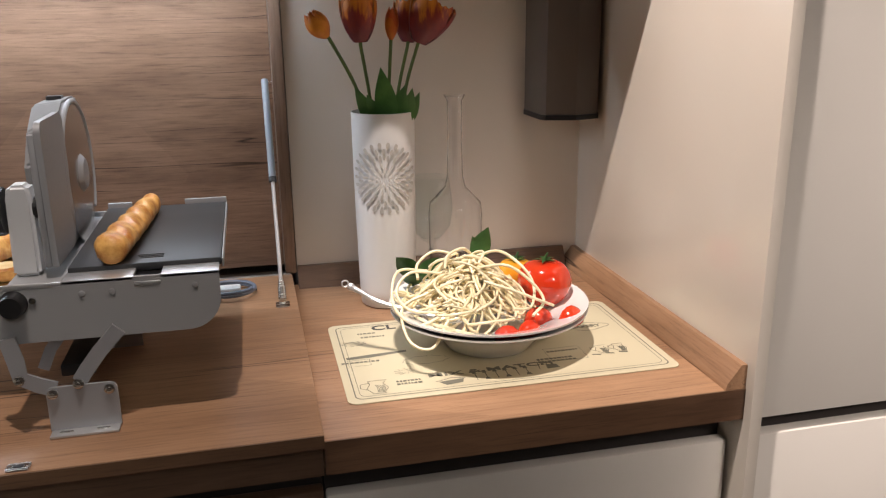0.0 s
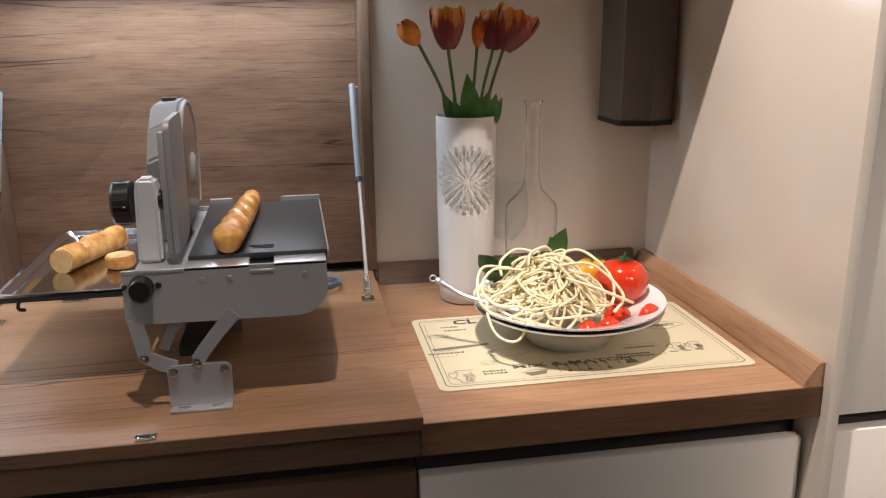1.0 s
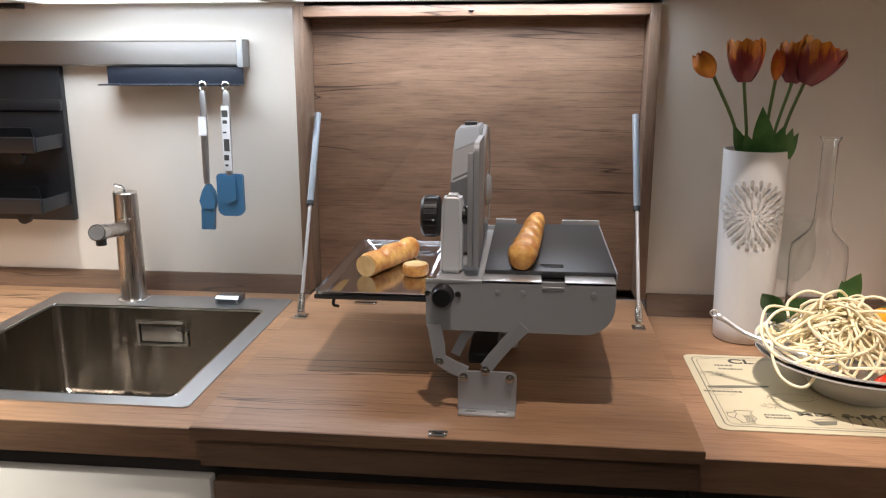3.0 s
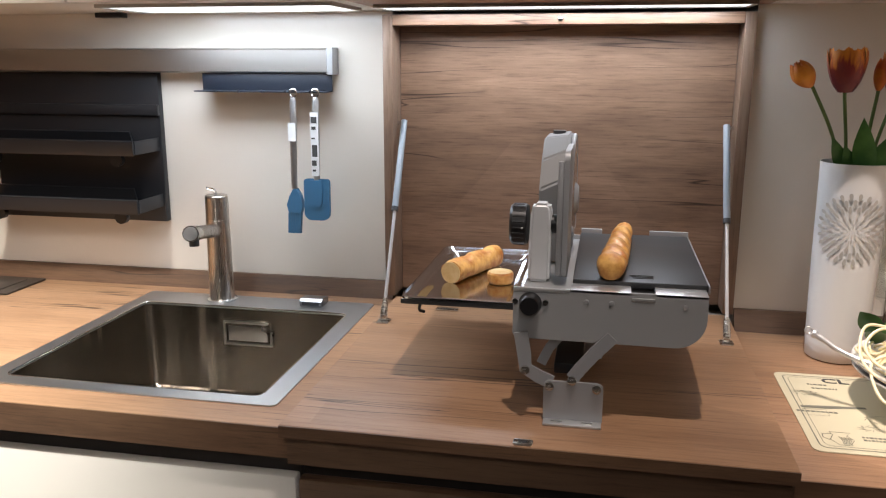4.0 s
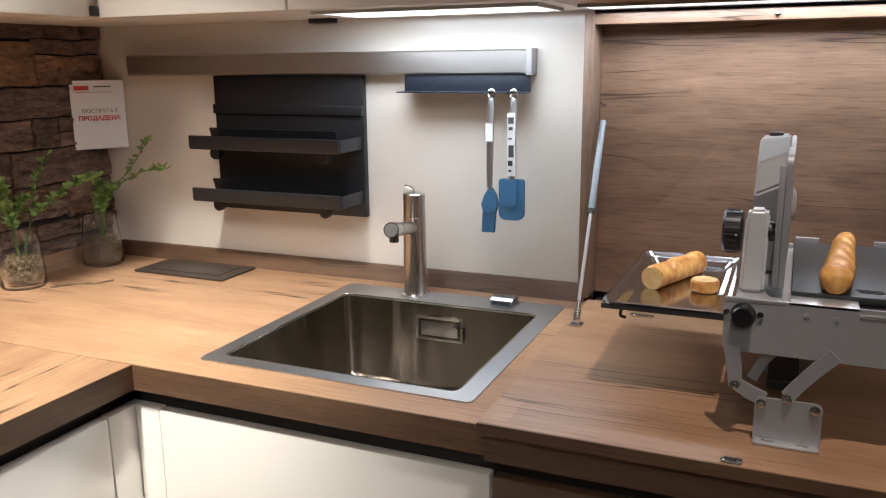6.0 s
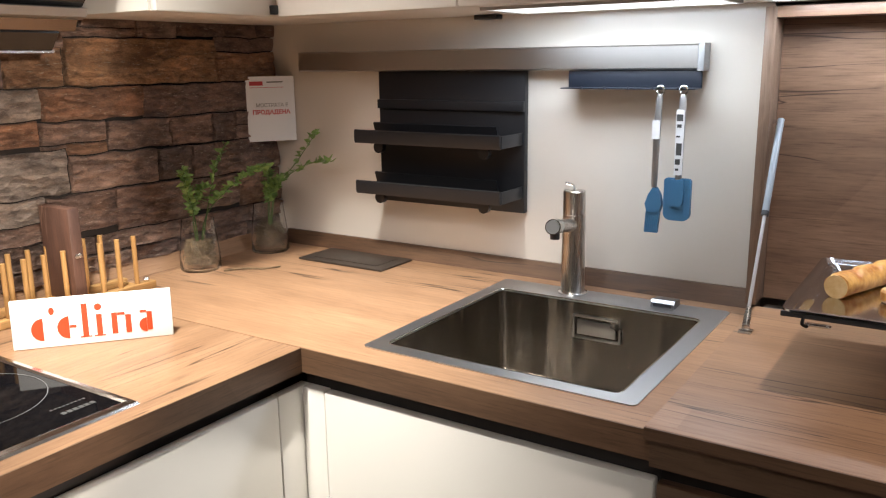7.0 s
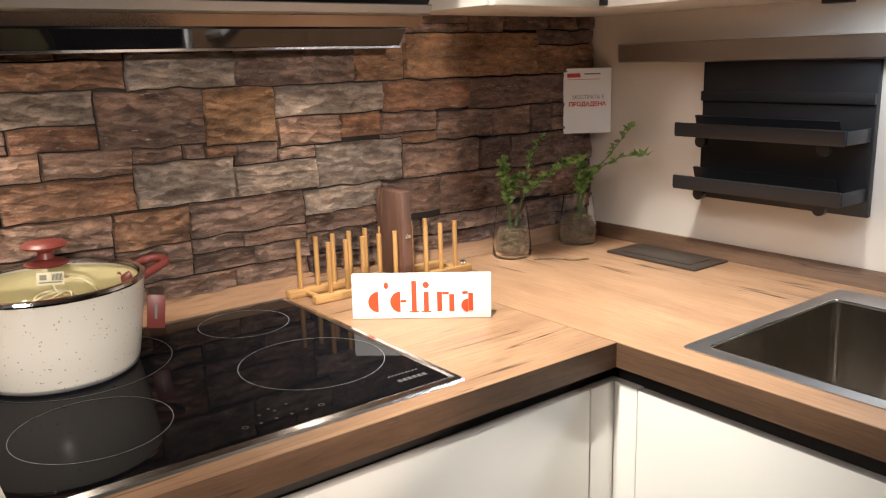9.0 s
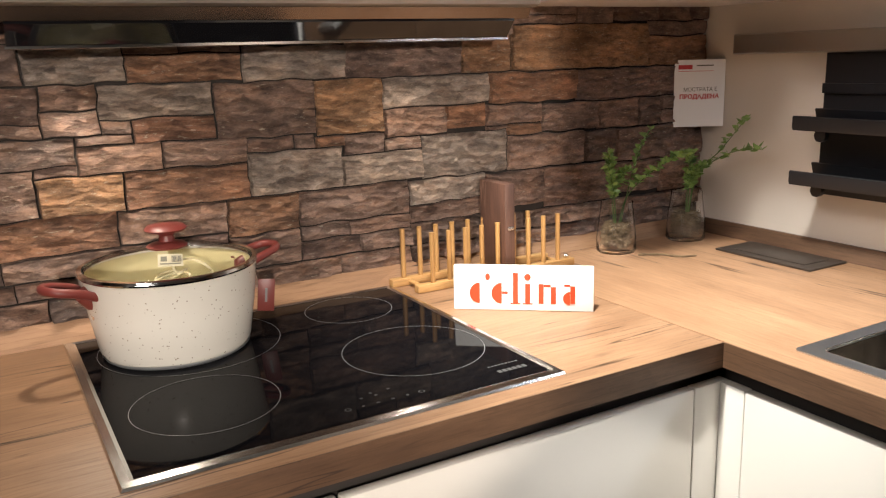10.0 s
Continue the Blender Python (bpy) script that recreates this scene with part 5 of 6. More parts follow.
basil = thing("basil_sprig", (0.335, 1.195, RZ + 0.03), "dark green basil leaves behind the spaghetti", "basil")
for b_, t_, w_ in (((0.335, 1.195, 0.985), (0.305, 1.185, 1.022), 0.032), ((0.330, 1.185, 0.975), (0.318, 1.145, 1.005), 0.030), ((0.345, 1.20, 0.98), (0.372, 1.19, 1.015), 0.028), ((0.44, 1.235, 0.99), (0.460, 1.232, 1.045), 0.032), ((0.45, 1.235, 0.985), (0.436, 1.24, 1.030), 0.026)):
    part("leaf", leaf_mesh(bmesh.new(), b_, t_, w_, 0.006, 8, (0.3, 1, 0.2)), leaf_green, basil, "", 60)
part("stalk", tube(bmesh.new(), [(0.335, 1.195, RZ + 0.046), (0.39, 1.215, RZ + 0.052), (0.445, 1.235, 0.99)], 0.0016, 8), stem, basil)

fork = thing("fork", (0.28, 1.07, 0.97), "steel fork leaning on the plate rim", "fork")
f0, f1, f2 = Vector((0.226, 1.108, 1.010)), Vector((0.268, 1.085, 0.989)), Vector((0.345, 1.048, 0.972))
part("handle", tube(bmesh.new(), curve_pts([f0, f0.lerp(f1, 0.3), f1, f2], 18), [0.0050, 0.0055, 0.0054] + [0.0042] * 3 + [0.0036] * 13, 10), bright_rod, fork)
part("hanger", tube(bmesh.new(), [f0 + Vector((-0.005 + 0.0045 * math.cos(a), 0.002, 0.003 + 0.0045 * math.sin(a))) for a in [2 * math.pi * i / 14 for i in range(14)]], 0.0012, 6, True), bright_rod, fork)
for k in range(4):
    o = Vector((0.0022 * (k - 1.5), 0.0045 * (k - 1.5), 0))
    part("tine", tube(bmesh.new(), [f2 - Vector((0.004, -0.002, 0)), f2 + o + Vector((0.008, -0.004, -0.001)), f2 + o + Vector((0.030, -0.012, 0.002))], [0.002, 0.0015, 0.0008], 6), bright_rod, fork)

# ---- vase with tulips ----
VX, VY = 0.3125, 1.312
vase = thing("vase", (VX, VY, Z), "tall white porcelain vase with a petal pattern", "vase")
vprof = [(0.0, 0.001), (0.0415, 0.001), (0.044, 0.003), (0.0455, 0.03), (0.0478, 0.16), (0.049, 0.305), (0.0492, 0.3105), (0.0475, 0.3108), (0.0465, 0.300), (0.046, 0.10), (0.0, 0.09)]
part("body", lathe(bmesh.new(), vprof, (VX, VY, Z), 64), vase_white, vase, "", 50)
CA, CZ = radians(-99), 1.124


def on_vase(u, w, lift):
    """A point on the vase: u along the girth, w up from the flower's middle."""
    z = CZ + w
    r = 0.0438 + 0.0054 * (z - Z) / 0.305 + 0.0022 + lift
    a = CA + u / 0.05
    return Vector((VX + r * math.cos(a), VY + r * math.sin(a), z))


rings_of_petals = ((0.006, 0.010, 0.0030, 12), (0.015, 0.011, 0.0042, 16), (0.0245, 0.012, 0.0058, 18), (0.034, 0.012, 0.0068, 22), (0.0435, 0.012, 0.0074, 26))
for name_, first, last, mat_ in (("inner_petals", 0, 2, vase_pale), ("outer_petals", 2, 5, vase_grey)):
    bm = bmesh.new()
    for ring in range(first, last):
        r0, ln, wd, cnt = rings_of_petals[ring]
        for k in range(cnt):
            a = 2 * math.pi * (k + 0.5 * (ring % 2)) / cnt
            pet = []
            for i in range(10):
                b = 2 * math.pi * i / 10
                rr = r0 + ln * (0.5 - 0.5 * math.cos(b))
                tt = wd / 2 * math.sin(b) * (0.45 + 0.55 * (0.5 - 0.5 * math.cos(b)))
                pet.append(on_vase(rr * math.cos(a) - tt * math.sin(a), rr * math.sin(a) + tt * math.cos(a), 0.0009))
            bm.faces.new([bm.verts.new(p) for p in pet])
    part(name_, bm, mat_, vase, "openwork petals in rings", 0)


def tulip(name_label, root_, head, r, h, lean, mat_, open_=0.0):
    t = thing("tulip", root_, name_label, "tulip", "tulips in the vase")
    root_, head = Vector(root_), Vector(head)
    d = Vector((lean[0], lean[1], 1)).normalized()
    base = head - d * h * 0.5
    part("stem", tube(bmesh.new(), curve_pts([root_, root_.lerp(base, 0.5) + Vector((-0.25 * lean[0] * h, 0, 0.0)), base - d * 0.008, base], 18), 0.0026, 8), stem, t)
    q = Vector((0, 0, 1)).rotation_difference(d).to_matrix().to_4x4()
    for layer in (0, 1):
        for k in range(3):
            bm = bmesh.new()
            a0 = 2 * math.pi * (k + 0.5 * layer) / 3 + 0.3
            rows = []
            for i in range(9):
                u = i / 8
                prof = math.sin(math.pi * min(1, 0.06 + (0.56 if open_ else 0.80) * u)) ** (0.55 if open_ else 0.8) * (1 - 0.12 * layer)
                rad = r * prof * (1 + open_ * u * 0.8)
                half = radians(62) * math.sin(math.pi * (0.18 + (0.64 if open_ else 0.76) * u)) ** 0.55
                row = []
                for j in range(7):
                    s = -1 + 2 * j / 6
                    ang = a0 + half * s
                    ruffle = 0.05 * r * math.sin(7 * s + k * 2 + 3 * layer) * u * u
                    z = h * (u - 0.10 * s * s * u + 0.05 * math.sin(11 * s + k) * u * u)
                    row.append(bm.verts.new(Matrix.Translation(base) @ q @ Vector(((rad + ruffle) * math.cos(ang), (rad + ruffle) * math.sin(ang), z))))
                rows.append(row)
            for p, w in zip(rows, rows[1:]):
                for j in range(6):
                    bm.faces.new((p[j], p[j + 1], w[j + 1], w[j]))
            part("petal", bm, mat_, t, "", 70)
    return t


def petals_material():
    """Dark red petals that turn orange towards their frilled rim."""
    m = material("tulip_two_tone", (0.3, 0.03, 0.02), 0.42)
    z = nd(m, "ShaderNodeSeparateXYZ")
    wire(m, coords(m), z.inputs["Vector"])
    r = nd(m, "ShaderNodeMapRange", From_Min=1.325, From_Max=1.395)
    wire(m, z.outputs["Z"], r.inputs["Value"])
    n = noise_tex(m, coords(m, (90, 90, 18)), 1.5, 4)
    s = mix(m, 0.5, r.outputs["Result"], n)
    wire(m, ramp(m, s, [(0.34, (0.17, 0.020, 0.032)), (0.52, (0.25, 0.032, 0.020)), (0.61, (0.60, 0.19, 0.02)), (0.75, (0.74, 0.30, 0.03))]), bsdf(m).inputs["Base Color"])
    bump(m, n, 0.2, 0.001)
    return m


two_tone = petals_material()
tulip("orange tulip bud leaning out of the vase", (0.292, 1.298, 1.19), (0.217, 1.270, 1.350), 0.0165, 0.042, (-0.75, -0.1), tulip_orange)
tulip("open dark red tulip with orange frilled edges", (0.298, 1.300, 1.19), (0.277, 1.280, 1.356), 0.0255, 0.062, (-0.04, 0), two_tone, 0.10)
tulip("slim closed orange tulip bud", (0.322, 1.318, 1.19), (0.326, 1.285, 1.350), 0.0105, 0.046, (0.08, 0), tulip_orange)
tulip("wide open dark red tulip with orange frilled edges", (0.340, 1.300, 1.19), (0.377, 1.275, 1.352), 0.0275, 0.064, (0.42, -0.1), two_tone, 0.35)
tulip("wide open dark red tulip half hidden behind another", (0.330, 1.320, 1.19), (0.357, 1.305, 1.352), 0.024, 0.058, (0.15, 0.1), two_tone, 0.2)
leaves = thing("tulip_leaves", (VX, VY, 1.2), "broad green tulip leaves at the mouth of the vase", "leaves", "", "stuff")
for b_, t_, w_ in (((0.297, 1.29, 1.20), (0.266, 1.275, 1.262), 0.022), ((0.306, 1.28, 1.20), (0.283, 1.272, 1.250), 0.022), ((0.318, 1.275, 1.20), (0.304, 1.265, 1.290), 0.034), ((0.328, 1.28, 1.20), (0.340, 1.27, 1.262), 0.028), ((0.345, 1.285, 1.20), (0.352, 1.27, 1.258), 0.022), ((0.350, 1.295, 1.20), (0.366, 1.285, 1.250), 0.018), ((0.31, 1.30, 1.20), (0.325, 1.31, 1.265), 0.026)):
    part("leaf", leaf_mesh(bmesh.new(), b_, t_, w_, 0.004, 8, (0, 1, 0.1)), tulip_leaf, leaves, "", 60)

# ---- glassware behind the plate ----
bx, by = 0.437, 1.352
bottle = thing("glass_decanter", (bx, by, Z), "clear glass decanter with a long thin neck", "decanter")
op = [(0.0, 0.003), (0.041, 0.003), (0.044, 0.008), (0.0455, 0.13), (0.043, 0.150), (0.018, 0.176), (0.0135, 0.195), (0.0122, 0.25), (0.0125, 0.318), (0.0165, 0.3255), (0.0155, 0.3258), (0.0108, 0.318), (0.0105, 0.25), (0.0118, 0.195), (0.0165, 0.1745), (0.0412, 0.1485), (0.0437, 0.13), (0.0422, 0.009), (0.040, 0.006), (0.0, 0.006)]
part("lip", tube(bmesh.new(), [(bx + 0.0163 * math.cos(a), by + 0.0163 * math.sin(a), Z + 0.3268) for a in [2 * math.pi * i / 28 for i in range(28)]], 0.0011, 8, True), clear_glass, bottle, "", 60)
g = part("body", lathe(bmesh.new(), op, (bx, by, Z), 48), clear_glass, bottle, "", 50)
g.visible_shadow = False
gx, gy = 0.398, 1.372
gob = thing("wine_glass", (gx, gy, Z), "clear round wine glass beside the decanter", "wine glass")
op = [(0.0, 0.001), (0.030, 0.001), (0.031, 0.003), (0.006, 0.008), (0.004, 0.03), (0.0045, 0.075), (0.018, 0.085), (0.034, 0.108), (0.0385, 0.135), (0.036, 0.165), (0.031, 0.192), (0.0302, 0.192), (0.0349, 0.165), (0.0373, 0.135), (0.033, 0.109), (0.017, 0.0868), (0.0, 0.0835)]
g = part("bowl", lathe(bmesh.new(), op, (gx, gy, Z), 44), glass, gob, "", 60)
g.visible_shadow = False

# ---- hob ----
HX0, HX1, HY0, HY1 = -1.640, -1.071, -0.010, 0.601
hob = thing("ceramic_hob", (-1.36, 0.29, Z), "black glass ceramic hob with a steel frame", "hob")
bm = bmesh.new()
w = 0.017
sec = [(0.0, 0.0002), (0.002, 0.004), (0.012, 0.0062), (w, 0.0045), (w, 0.0002)]
loops = [[bm.verts.new((x, y, Z + h)) for x, y in ((HX0 + i, HY0 + i), (HX1 - i, HY0 + i), (HX1 - i, HY1 - i), (HX0 + i, HY1 - i))] for i, h in sec]
for a, b in zip(loops, loops[1:]):
    for i in range(4):
        bm.faces.new((a[i], a[(i + 1) % 4], b[(i + 1) % 4], b[i]))
part("surround", bm, steel_bright, hob, "bright steel frame", 20)
part("glass_plate", boxed(HX0 + w - 0.001, HX1 - w + 0.001, HY0 + w - 0.001, HY1 - w + 0.001, Z + 0.0005, Z + 0.0042), hob_glass, hob, "glossy black glass")
GZ = Z + 0.0046
for x, y, r in ((-1.255, 0.130, 0.100), (-1.279, 0.462, 0.113), (-1.533, 0.462, 0.080), (-1.515, 0.172, 0.145)):
    circ = lambda q: [(x + q * math.cos(2 * math.pi * i / 72), y + q * math.sin(2 * math.pi * i / 72)) for i in range(72)]
    part("zone_ring", flat_ring(bmesh.new(), circ(r), circ(r - 0.0011), GZ), ring_grey, hob, "thin grey cooking zone ring", 0)
for i, (x, y) in enumerate((xx + 0.018, yy + 0.012) for xx, yy in ((-1.142, 0.270), (-1.142, 0.292), (-1.142, 0.314), (-1.142, 0.336), (-1.142, 0.358), (-1.142, 0.380), (-1.166, 0.300), (-1.166, 0.322), (-1.176, 0.318), (-1.176, 0.345))):
    s = 0.0045 if i in (0, 5) else 0.0022
    part("symbol", flat_ring(bmesh.new(), [(x + s * math.cos(2 * math.pi * k / 16), y + s * math.sin(2 * math.pi * k / 16)) for k in range(16)], [(x + (s - 0.0011) * math.cos(2 * math.pi * k / 16), y + (s - 0.0011) * math.sin(2 * math.pi * k / 16)) for k in range(16)], GZ), print_dim, hob, "", 0)
for k in range(6):
    part("marking", boxed(-1.128, -1.119, 0.518 + 0.0085 * k, 0.5245 + 0.0085 * k, GZ - 0.0004, GZ), print_dim, hob, "", 0)
for k in range(9):
    part("marking", boxed(-1.148, -1.1445, 0.515 + 0.006 * k, 0.519 + 0.006 * k, GZ - 0.0004, GZ), print_dim, hob, "", 0)

# ---- cooking pot ----
CX, CY = -1.515, 0.151
pot = thing("cooking_pot", (CX, CY, Z + 0.005), "cream speckled enamel pot with red handles and a glass lid", "pot")
PZ = Z + 0.0048
prof = [(0.0000, 0.0), (0.1035, 0.0), (0.1118, 0.003), (0.1180, 0.014), (0.1283, 0.075), (0.1356, 0.133), (0.1371, 0.136), (0.1330, 0.136), (0.1252, 0.075), (0.1138, 0.016), (0.0000, 0.010)]
part("vessel", lathe(bmesh.new(), prof, (CX, CY, PZ), 72), enamel, pot, "", 40)
part("lining", lathe(bmesh.new(), [(0.0000, 0.0115), (0.1123, 0.0175), (0.1237, 0.075), (0.1314, 0.133)], (CX, CY, PZ), 64), cream_inside, pot, "cream inside", 60)
part("base_disc", lathe(bmesh.new(), [(0.0000, -0.0002), (0.1102, -0.0002), (0.1144, 0.003), (0.1159, 0.007)], (CX, CY, PZ), 64), guide_bright, pot)
lidp = part("lid", lathe(bmesh.new(), [(0.1314, 0.1400), (0.1221, 0.1460), (0.0850, 0.1570), (0.0400, 0.1650), (0.0000, 0.1670), (0.0000, 0.1640), (0.0400, 0.1620), (0.0850, 0.1540), (0.1221, 0.1430), (0.1314, 0.1380)], (CX, CY, PZ), 64), glass, pot, "domed clear glass lid", 60)
lidp.visible_shadow = False
part("lid_rim", lathe(bmesh.new(), [(0.1263, 0.1375), (0.1371, 0.1365), (0.1392, 0.1395), (0.1371, 0.1435), (0.1299, 0.1442)], (CX, CY, PZ), 72), chrome, lidp, "steel lid rim", 50)
part("lid_knob", lathe(bmesh.new(), [(0.0000, 0.1660), (0.0300, 0.1660), (0.0320, 0.1690), (0.0260, 0.1730), (0.0130, 0.1760), (0.0110, 0.1850), (0.0150, 0.1900), (0.0310, 0.1930), (0.0330, 0.1960), (0.0280, 0.2010), (0.0000, 0.2030)], (CX, CY, PZ), 40), red_bakelite, lidp, "brick red knob", 50)
tag = Matrix.Translation((CX + 0.075, CY - 0.012, PZ + 0.1605)) @ Matrix.Rotation(radians(18), 4, "Y") @ Matrix.Rotation(radians(-12), 4, "Z")
sticker = part("sticker", boxed(-0.018, 0.018, -0.018, 0.018, 0.0, 0.0006, 0, tag), sticker_film, lidp, "half-clear price sticker")
for k in range(8):
    part("print", boxed(-0.012, 0.006, 0.002 + 0.0018 * k, 0.0030 + 0.0018 * k, 0.0009, 0.0013, 0, tag), ink, sticker)
part("print", boxed(-0.010, 0.004, -0.014, -0.005, 0.0009, 0.0013, 0, tag), ink_soft, sticker)
part("print", boxed(0.010, 0.013, -0.015, 0.015, 0.0009, 0.0013, 0, tag), ink_soft, sticker)
hd = Vector((0.24, -0.971, 0)).normalized()
hs = Vector((-hd.y, hd.x, 0))
for k in (1, -1):
    o = Vector((CX, CY, PZ + 0.116))
    d, up = hd * k, Vector((0, 0, 1))
    pts = [o + d * 0.128 - hs * 0.026, o + d * 0.150 - hs * 0.029 + up * 0.010, o + d * 0.182 - hs * 0.024 + up * 0.018, o + d * 0.194 + up * 0.020, o + d * 0.182 + hs * 0.024 + up * 0.018, o + d * 0.150 + hs * 0.029 + up * 0.010, o + d * 0.128 + hs * 0.026]
    h = part("handle", tube(bmesh.new(), curve_pts(pts, 30), 0.0068, 12), red_bakelite, pot, "brick red loop handle", 60)
    part("mount", tube(bmesh.new(), [o + d * 0.125 - up * 0.02, o + d * 0.130 - up * 0.004, o + d * 0.142 + up * 0.004], [0.010, 0.016, 0.012], 14), red_bakelite, h, "", 60)
    part("rivet", tube(bmesh.new(), [o + d * 0.122 - up * 0.035, o + d * 0.1290 - up * 0.035], 0.006, 12), chrome, h)
tg = Matrix.Translation((-1.500, 0.300, PZ + 0.064)) @ Matrix.Rotation(radians(73), 4, "Z") @ Matrix.Rotation(radians(6), 4, "Y")
hang = part("hang_tag", boxed(-0.014, 0.014, -0.001, 0.001, -0.028, 0.028, 0.0006, tg), red_bakelite, pot, "dark red hang tag")
part("print", boxed(-0.002, 0.002, -0.0016, -0.0011, -0.012, 0.012, 0, tg), ring_grey, hang)
rnd = random.Random(4)
bm = bmesh.new()
for k in range(7):
    a0, q, rad = rnd.uniform(0, 6.28), rnd.uniform(0.0, 0.06), rnd.uniform(0.025, 0.045)
    cx, cy = CX + 0.02 + q * math.cos(a0), CY + q * math.sin(a0)
    tube(bm, [(cx + rad * math.cos(a0 + 4.5 * i / 20), cy + rad * math.sin(a0 + 4.5 * i / 20), PZ + 0.082 + 0.03 * math.sin(3.1 * i / 20) + 0.01 * (k % 4)) for i in range(21)], 0.0022, 7)
single("pot_spaghetti", bm, pasta, "loops of spaghetti inside the lidded pot", "spaghetti", "", "stuff", 60)

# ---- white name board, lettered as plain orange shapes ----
s0, s1 = Vector((-1.434, 0.629, Z)), Vector((-1.272, 0.822, Z))
sd = (s1 - s0).normalized()
sn = Vector((sd.y, -sd.x, 0))
SM = Matrix(((sd.x, -sn.x, 0, s0.x), (sd.y, -sn.y, 0, s0.y), (0, 0, 1, Z + 0.0003), (0, 0, 0, 1))) @ Matrix.Rotation(radians(-5), 4, "X")
SW = (s1 - s0).length
sign = thing("name_board", tuple(s0.lerp(s1, 0.5)), "white block sign with orange-red shapes on the worktop", "sign")
part("block", boxed(0, SW, 0.0, 0.012, 0.0, 0.082, 0.0012, SM), sign_white, sign)


def shape(pts):
    return part("shape", prism(bmesh.new(), pts, "y", -0.0014, -0.0002, SM), sign_orange, sign, "orange-red shape", 0)


def ellipse(cx, cz, rx, rz, n=28):
    return [(cx + rx * math.cos(2 * math.pi * i / n), cz + rz * math.sin(2 * math.pi * i / n)) for i in range(n)]


def half_disc(cx, cz, rx, rz):
    """A half disc that is round on its left."""
    return [(cx + rx * math.cos(radians(a)), cz + rz * math.sin(radians(a))) for a in range(90, 271, 10)]


def slab(x0, x1, z0, z1):
    return [(x0, z0), (x1, z0), (x1, z1), (x0, z1)]


shape(half_disc(0.048, 0.031, 0.0185, 0.0190))
shape(ellipse(0.0625, 0.061, 0.0042, 0.0062))
shape(half_disc(0.088, 0.031, 0.0185, 0.0190))
shape(slab(0.0885, 0.099, 0.0300, 0.0345))
shape(slab(0.1085, 0.1175, 0.013, 0.069))
shape(slab(0.104, 0.122, 0.0115, 0.0135))
shape(slab(0.1305, 0.1395, 0.013, 0.049))
shape(slab(0.126, 0.144, 0.0115, 0.0135))
shape(ellipse(0.1345, 0.0615, 0.0058, 0.0058))
shape(slab(0.1545, 0.1635, 0.013, 0.049))
shape(slab(0.1765, 0.1855, 0.013, 0.044))
shape(slab(0.1640, 0.1760, 0.0440, 0.0485))
shape(half_disc(0.2105, 0.0235, 0.0125, 0.0120))
shape(slab(0.2110, 0.2195, 0.014, 0.046))
shape(slab(0.2000, 0.2105, 0.0455, 0.0490))

# ---- bamboo plate rack with an old wooden board ----
prack = thing("plate_rack", (-1.61, 0.81, Z), "bamboo plate rack with upright pegs", "plate rack")
XF, XB = -1.566, -1.634
part("rail", boxed(XF - 0.009, XF + 0.009, 0.622, 1.010, Z + 0.0005, Z + 0.016, 0.0015), bamboo, prack)
part("rail", boxed(XB - 0.009, XB + 0.009, 0.600, 0.990, Z + 0.0005, Z + 0.016, 0.0015), bamboo, prack)
for k in range(9):
    for x, y in ((XF, 0.660 + 0.0388 * k), (XB, 0.630 + 0.0388 * k)):
        part("peg", cyl(bmesh.new(), (x, y, Z + 0.0155), (x, y, Z + 0.117), 0.0050, 14), bamboo_up, prack)
for y in (0.640, 0.975):
    part("cross_dowel", cyl(bmesh.new(), (XB + 0.0085, y, Z + 0.0085), (XF - 0.0085, y, Z + 0.0085), 0.0048, 12), bamboo, prack)
old = thing("wooden_board", (-1.595, 0.832, Z + 0.0165), "old dark brown wooden board standing in the plate rack", "cutting board")
bm = boxed(-1.642, -1.545, 0.8205, 0.8455, Z + 0.0165, 1.108, 0.004)
part("slab", bm, old_wood, old, "", 40)
part("latch", boxed(-1.5448, -1.5425, 0.826, 0.840, 1.012, 1.020, 0.001), zinc, old)
bead = thing("drawer_knob", (-1.556, 0.985, Z + 0.0165), "small steel knob lying on the rack's rail", "knob")
part("ball", lathe(bmesh.new(), [(0.0, 0.0), (0.005, 0.001), (0.007, 0.005), (0.005, 0.009), (0.0, 0.0105)], (-1.566, 0.992, Z + 0.0162), 18), chrome, bead)


